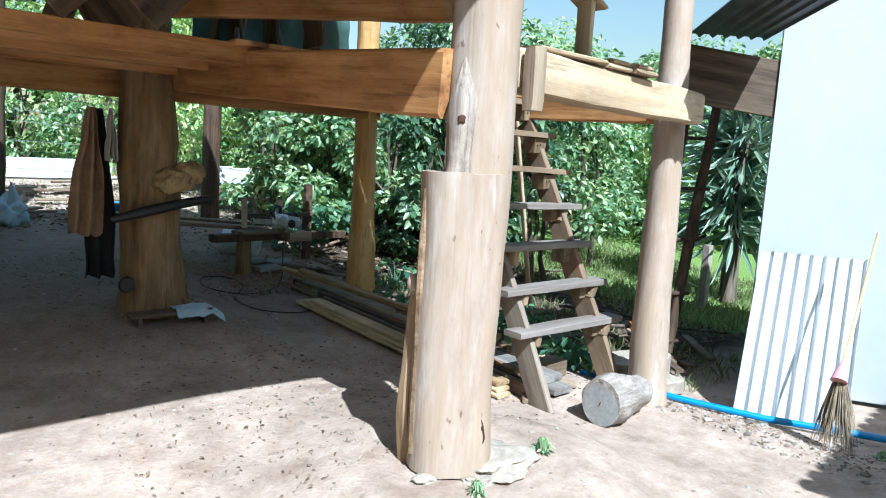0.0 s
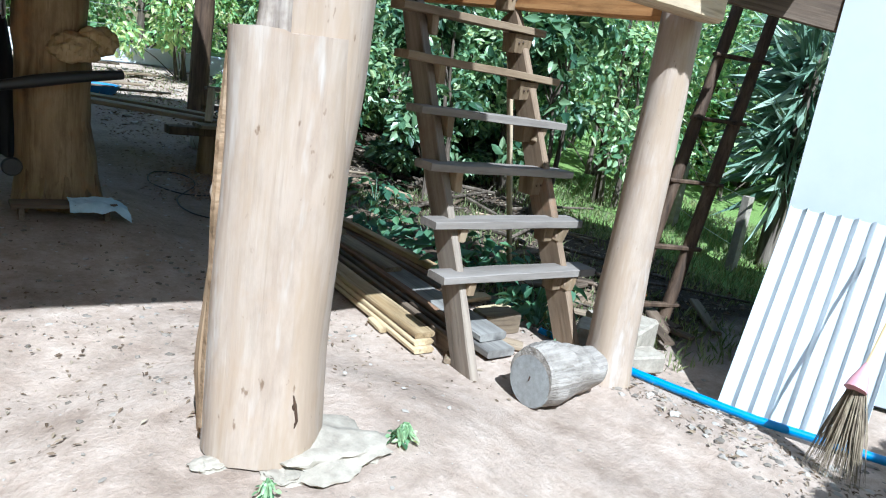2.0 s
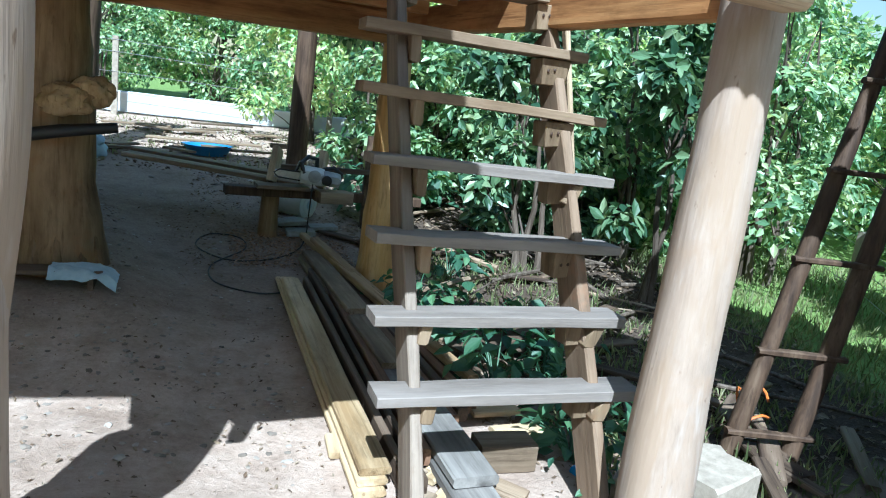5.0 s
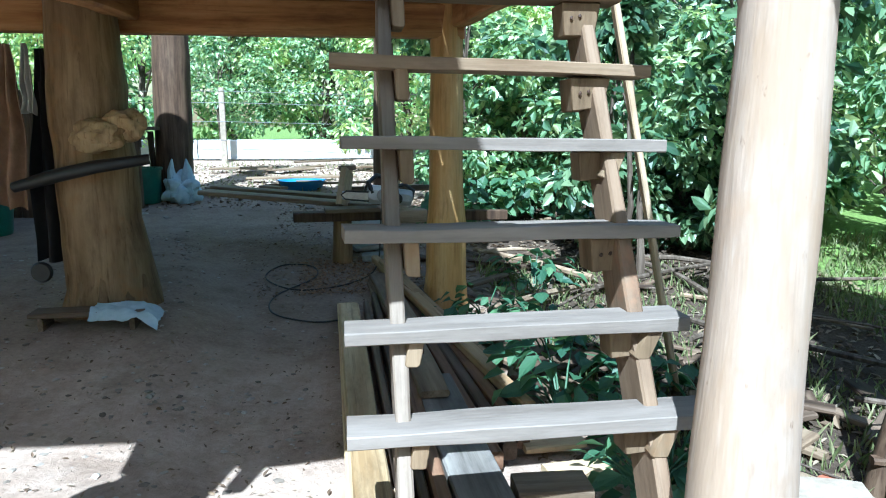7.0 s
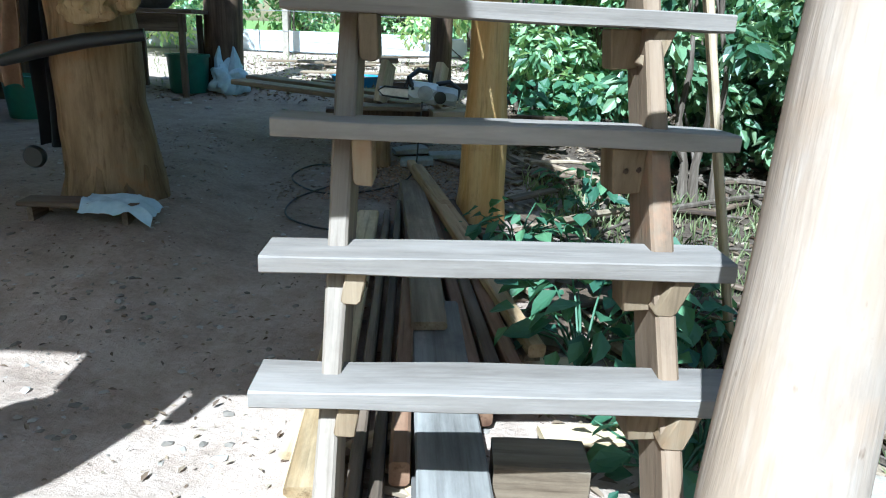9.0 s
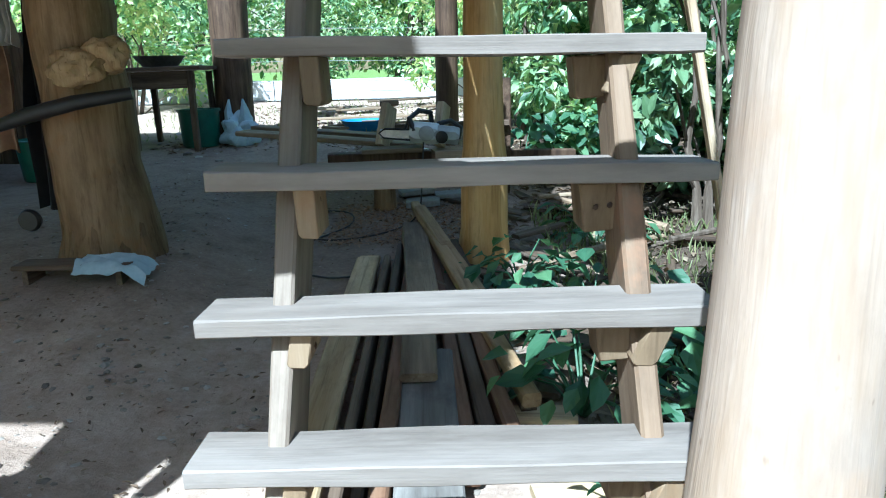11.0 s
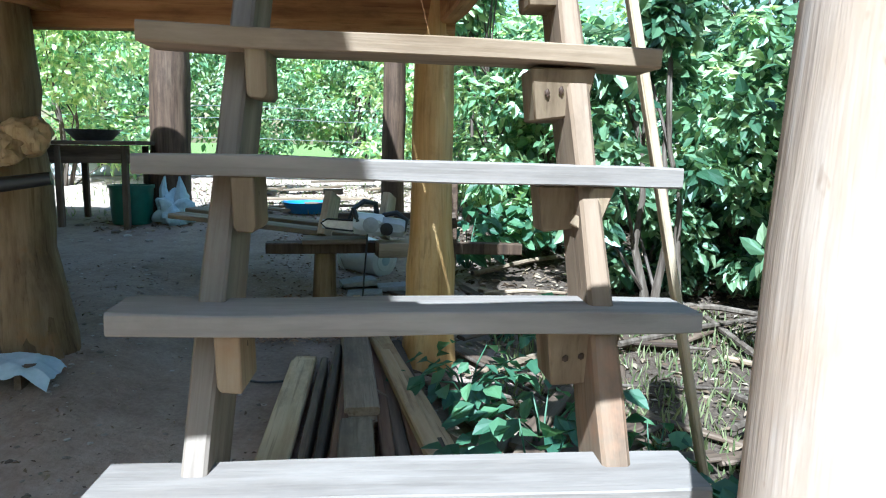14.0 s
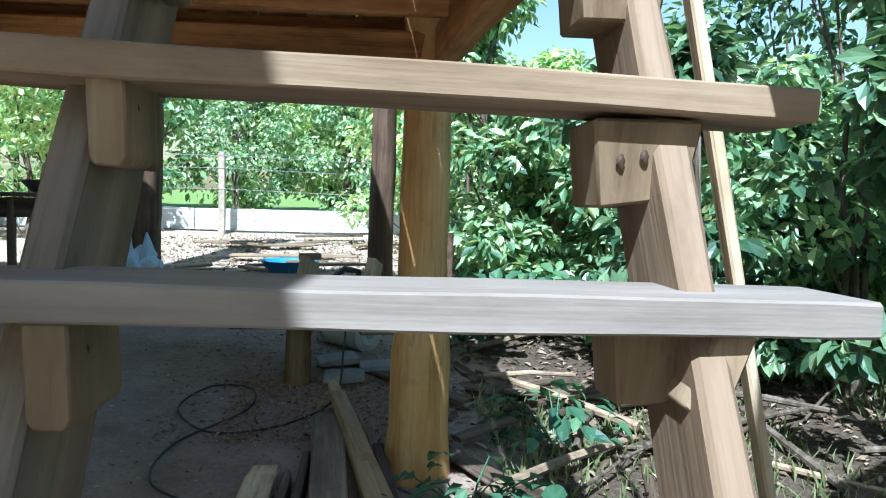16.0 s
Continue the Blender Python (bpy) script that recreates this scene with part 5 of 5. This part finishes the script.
pebbles(500, (-3.2, .4, -1.9, .3), .003, .013, M["grit"], "small pale stones and grit on the lit earth", 16)
pebbles(3000, (-3.2, .4, .3, 5.0), .003, .017, M["grit"], "small pale stones and grit on the earth", 6)
pebbles(500, (.3, 1.3, -2.0, -.2), .004, .028, M["grit"], "rubble and grit by the peeled pillar", 7)
pebbles(200, (-1.9, -.7, .2, 1.6), .005, .022, M["grit"], "stones on the trodden path", 8)
pebbles(500, (-3.5, 1.2, 5.5, 9.8), .01, .06, M["grit"], "stones and rubble behind the house", 9)
rs = random.Random(21)
for k in range(44):
    x, y = rs.uniform(.25, 2.6), rs.uniform(.9, 5.2)
    a = rs.uniform(-.9, .9) + (math.pi / 2 if rs.random() < .35 else 0)
    ln = rs.uniform(.4, 1.6)
    z = ground_z(x, y) + rs.uniform(.015, .12)
    t = thing("stick", (x, y, ground_z(x, y)), "dry grey stick lying in the litter", "stick", "dry sticks")
    e = (x + ln * math.cos(a), y + ln * math.sin(a))
    z1 = ground_z(*e) + rs.uniform(.01, .1)
    r = rs.uniform(.006, .028)
    part("stick", tube_bm([(x, y, z), ((x + e[0]) / 2 + rs.uniform(-.03, .03), (y + e[1]) / 2, (z + z1) / 2 + .02), (*e, z1)], [r, r * .9, r * .7], 7, .2, k), M["plank"] if k % 4 == 0 else M["twig"], t)
rs = random.Random(31)
for k in range(30):
    x, y = rs.uniform(.3, 2.0), rs.uniform(1.0, 4.2)
    a = rs.uniform(0, 3.1)
    ln = rs.uniform(.3, .9)
    z = ground_z(x, y) + .03 + .04 * rs.random()
    lay_board("scrap_wood", (x, y, z), (x + ln * math.cos(a), y + ln * math.sin(a), z + .02), rs.uniform(.05, .14), .025, M["old"], "dark slab of scrap wood in the litter", category="scrap wood", group="scrap behind the stairs")
for k in range(14):
    x, y = rs.uniform(-2.6, -.2), rs.uniform(6.8, 9.8)
    a = rs.uniform(-1.4, 1.4)
    ln = rs.uniform(.5, 1.6)
    z = ground_z(x, y) + .04 + .04 * rs.random()
    lay_board("scrap_wood", (x, y, z), (x + ln * math.cos(a), y + ln * math.sin(a) * .4, z + .02), rs.uniform(.06, .16), .03, M["plank"], "weathered slab of scrap wood behind the house", category="scrap wood", group="scrap behind the house")


def broad_plant(name, at, r, n, leaf, mat, seed, label, hgt=.3):
    rng = np.random.default_rng(seed)
    z0 = ground_z(*at)
    t = thing(name, (at[0], at[1], z0), label, "plant", "ground plants")
    a = rng.uniform(0, 2 * math.pi, n)
    rad = r * rng.uniform(.15, 1, n) ** .7
    c = np.stack((at[0] + np.cos(a) * rad * .8, at[1] + np.sin(a) * rad * .8, z0 + hgt * rng.uniform(.25, 1, n)), 1)
    nn = np.stack((np.cos(a) * .35, np.sin(a) * .35, np.ones(n)), 1) + rng.normal(0, .3, (n, 3))
    uu = np.stack((np.cos(a), np.sin(a), -.25 * np.ones(n)), 1) + rng.normal(0, .4, (n, 3))
    part("leaves", leaves_mesh("leaves", c, leaf * rng.uniform(.6, 1.3, n), nn, uu, mat, .62, .16, .2), mat, t)
    for k in range(0, n, max(1, n // 14)):
        part("stalk", tube_bm([(at[0], at[1], z0 - .02), (at[0] + (c[k][0] - at[0]) * .5, at[1] + (c[k][1] - at[1]) * .5, (z0 + c[k][2]) / 2 + .04), tuple(c[k])], [.006, .005, .003], 5), mat, t)


for i, (x, y, r, n, s, h) in enumerate(((.45, .95, .42, 34, .20, .36), (.75, .5, .35, 26, .18, .30), (.62, 1.7, .5, 40, .19, .34), (.35, 2.2, .42, 34, .17, .26), (.95, 1.3, .4, 28, .2, .34), (.55, .25, .28, 18, .14, .2), (.62, 4.9, .5, 60, .24, .55), (1.25, 5.3, .6, 70, .24, .6), (.55, -.1, .2, 26, .07, .16), (.95, 3.2, .4, 30, .18, .3))):
    broad_plant("ground_plant", (x, y), r, int(n * 1.9), s * .66, M["leaf_broad"], 50 + i, "low broad-leaved green plant in the litter", h)
for i, (x, y) in enumerate(((-1.72, -1.08), (-1.2, -.98), (-1.17, -.95), (1.05, -1.75), (1.3, -1.9))):
    broad_plant("weed", (x, y), .05, 22, .026, M["leaf_mid"], 80 + i, "small green weed sprouting in the dirt", .045)


def grass_patch(n, box, hgt, seed, label):
    rng = np.random.default_rng(seed)
    x = rng.uniform(box[0], box[1], n)
    y = rng.uniform(box[2], box[3], n)
    z = np.array([ground_z(a, b) - .01 for a, b in zip(x, y)])
    uu = rng.normal(0, .35, (n, 3)) + np.array((0, 0, 1))
    nn = rng.normal(0, 1, (n, 3)) * np.array((1, 1, .2))
    me = leaves_mesh("grass", np.stack((x, y, z), 1), hgt * rng.uniform(.4, 1.4, n), nn, uu, M["grass"], .11, .05, .25)
    tagged(part("grass", me, M["grass"]), label, "grass", kind="stuff")


grass_patch(8000, (2.9, 6.5, .4, 4.5), .10, 1, "short sunlit lawn grass")
grass_patch(3200, (.55, 2.4, -.4, 3.8), .10, 2, "thin grass tufts in the litter")
grass_patch(1500, (-4.4, 2.5, 6.6, 10.4), .08, 3, "grass tufts along the road edge")

# ---------------------------------------------------------------- trees
SHRUB = "leafy green shrub with slender stems behind the house"
TALL = "tall leafy green tree behind the road"
rt = random.Random(77)
mats = (M["leaf_mid"], M["leaf_light"], M["leaf_mid"], M["leaf_light"])
# the dark small-leaved trees on the stair side
for i, (x, y, h, r, lf) in enumerate(((2.75, 2.75, 2.7, .7, .19), (3.1, 3.9, 3.2, 1.1, .15), (1.75, 3.4, 2.25, .60, .17), (4.4, 3.3, 3.2, 1.1, .15), (2.5, 5.6, 2.3, 1.1, .14), (5.6, 4.8, 3.6, 1.4, .16), (4.0, 6.0, 3.4, 1.5, .15))):
    tree("shrub_tree", (x, y), h, r, M["leaf_dark"] if i % 2 == 0 else M["leaf_mid"], 100 + i, lf * .75, 20, 75 if i in (0, 2) else 140, .18, .035, 3, SHRUB, group="shrubs")
for i, (x, y, h, r) in enumerate(((.9, 6.3, 2.9, 1.0), (2.2, 7.6, 2.5, 1.2), (-.9, 14.9, 3.2, 1.1), (.5, 9.4, 3.2, 1.2), (-3.2, 14.8, 3.0, 1.2), (-4.9, 9.6, 3.4, 1.3), (-6.8, 9.2, 3.6, 1.5), (6.8, 6.6, 3.7, 1.6), (7.4, 3.8, 3.5, 1.5), (-8.6, 7.5, 3.6, 1.6))):
    tree("shrub_tree", (x, y), h, r, mats[i % 4], 140 + i, .11, 32, 180, .12, .03, 3, SHRUB, group="shrubs")
for i in range(20):
    x = -13.5 + i * 1.45 + rt.uniform(-.5, .5)
    y = rt.uniform(15.0, 18.5)
    tree("tree", (x, y), rt.uniform(5.2, 8.2) if x < 2.0 else rt.uniform(2.9, 3.9), rt.uniform(1.6, 2.4), mats[i % 4], 200 + i, .17, 36, 170, .06, .09, 1, TALL, group="trees behind the road")
for i in range(12):
    x = 9.5 + rt.uniform(-1, 4)
    y = -2 + i * 1.3
    tree("tree", (x, y), rt.uniform(3.0, 4.0), rt.uniform(1.4, 2.0), mats[i % 4], 260 + i, .17, 34, 150, .06, .08, 1, TALL, group="trees beside the yard")

for i, (x, y, h, r) in enumerate(((2.1, 4.4, .9, .5), (2.7, 4.3, 1.3, .7), (3.0, 5.0, 2.0, .9), (1.5, 5.6, 2.3, .9), (3.9, 4.7, 1.4, .8), (2.0, 6.6, 1.9, 1.0), (4.9, 5.6, 1.8, 1.0), (3.3, 6.8, 2.1, 1.1))):
    tree("shrub_tree", (x, y), h, r, M["leaf_dark"] if i in (0, 1) else M["leaf_mid"], 400 + i, .12, 26, 150, .04, .025, 3, "low dense dark green shrub by the lawn", group="shrubs")

# unseen trees behind the camera and far left, added to block low sky light
for i in range(9):
    tree("tree", (-10 + i * 2.4 + rt.uniform(-.5, .5), -10.5 + rt.uniform(-1, 1)), rt.uniform(4.5, 6.0), 2.0, mats[i % 4], 320 + i, .34, 26, 60, .05, .08, 1, "unseen leafy tree added behind the camera to block sky light", group="trees round the yard")
for i in range(7):
    tree("tree", (-11.5 + rt.uniform(-1, 1), -7 + i * 2.5), rt.uniform(4.5, 6.0), 2.0, mats[i % 4], 340 + i, .34, 26, 60, .05, .08, 1, "unseen leafy tree added past the far side to block sky light", group="trees round the yard")

# sword-leaved tree by the house next door
yu = thing("yucca_tree", (4.9, 1.3, -.1), "sword-leaved tree with a shaggy round head", "tree")
part("trunk", tube_bm([(4.9, 1.3, -.15), (4.92, 1.32, .8), (4.88, 1.3, 1.7), (4.9, 1.3, 2.3)], [.11, .09, .08, .07], 10, .2, 2), M["bark"], yu)
rng = np.random.default_rng(9)
n = 460
q = rng.normal(0, 1, (n, 3))
q[:, 2] = q[:, 2] * .9 - .1
q /= np.linalg.norm(q, axis=1, keepdims=True)
cz = rng.uniform(.75, 2.5, n)
c = np.stack((4.9 + q[:, 0] * .05, 1.3 + q[:, 1] * .05, cz), 1)
part("leaves", leaves_mesh("leaves", c, rng.uniform(.6, .95, n), np.cross(q, rng.normal(0, 1, (n, 3))), q, M["blade"], .085, .03, .12), M["blade"], yu)

# upright strip added so the road's pale band fills its height in the camera's view
lw = thing("road_band", (-3, 10.7, .8), "pale upright strip added to make the road band look taller", "wall", kind="structure")
for i in range(10):
    x = -16 + i * 2.6
    z = ground_z(x + 1.3, 10.75)
    part("wall_length", board_bm(2.59, .14, .42, i, wob=.012, bevel=.015), M["road"], lw, m=pose(x, 10.75, z + .13))

# wire fences
def fence(name, pts, h, label):
    f = thing(name, (*pts[0], ground_z(*pts[0])), label, "fence")
    tops = []
    for (x, y) in pts:
        z = ground_z(x, y)
        part("post", board_bm(h + .1, .09, .09, 3), M["concrete"], f, m=along((x, y, z - .1), (x, y, z + h)))
        tops.append((x, y, z))
    for k in (.3, .55, .8, .95):
        for a, b in zip(tops, tops[1:]):
            part("wire", tube_bm([(a[0], a[1] - .05, a[2] + h * k), ((a[0] + b[0]) / 2, (a[1] + b[1]) / 2 - .05, (a[2] + b[2]) / 2 + h * k - .02), (b[0], b[1] - .05, b[2] + h * k)], [.004] * 3, 4), M["steel"], f)


fence("wire_fence", [(-9.5, 10.35), (-6.0, 10.35), (-2.5, 10.35), (1.0, 10.3), (4.5, 10.0)], 1.25, "wire fence with pale concrete posts along the road")
fence("wire_fence", [(4.2, 1.25), (4.9, 2.6), (5.8, 4.4)], .8, "low fence with pale posts by the lawn")
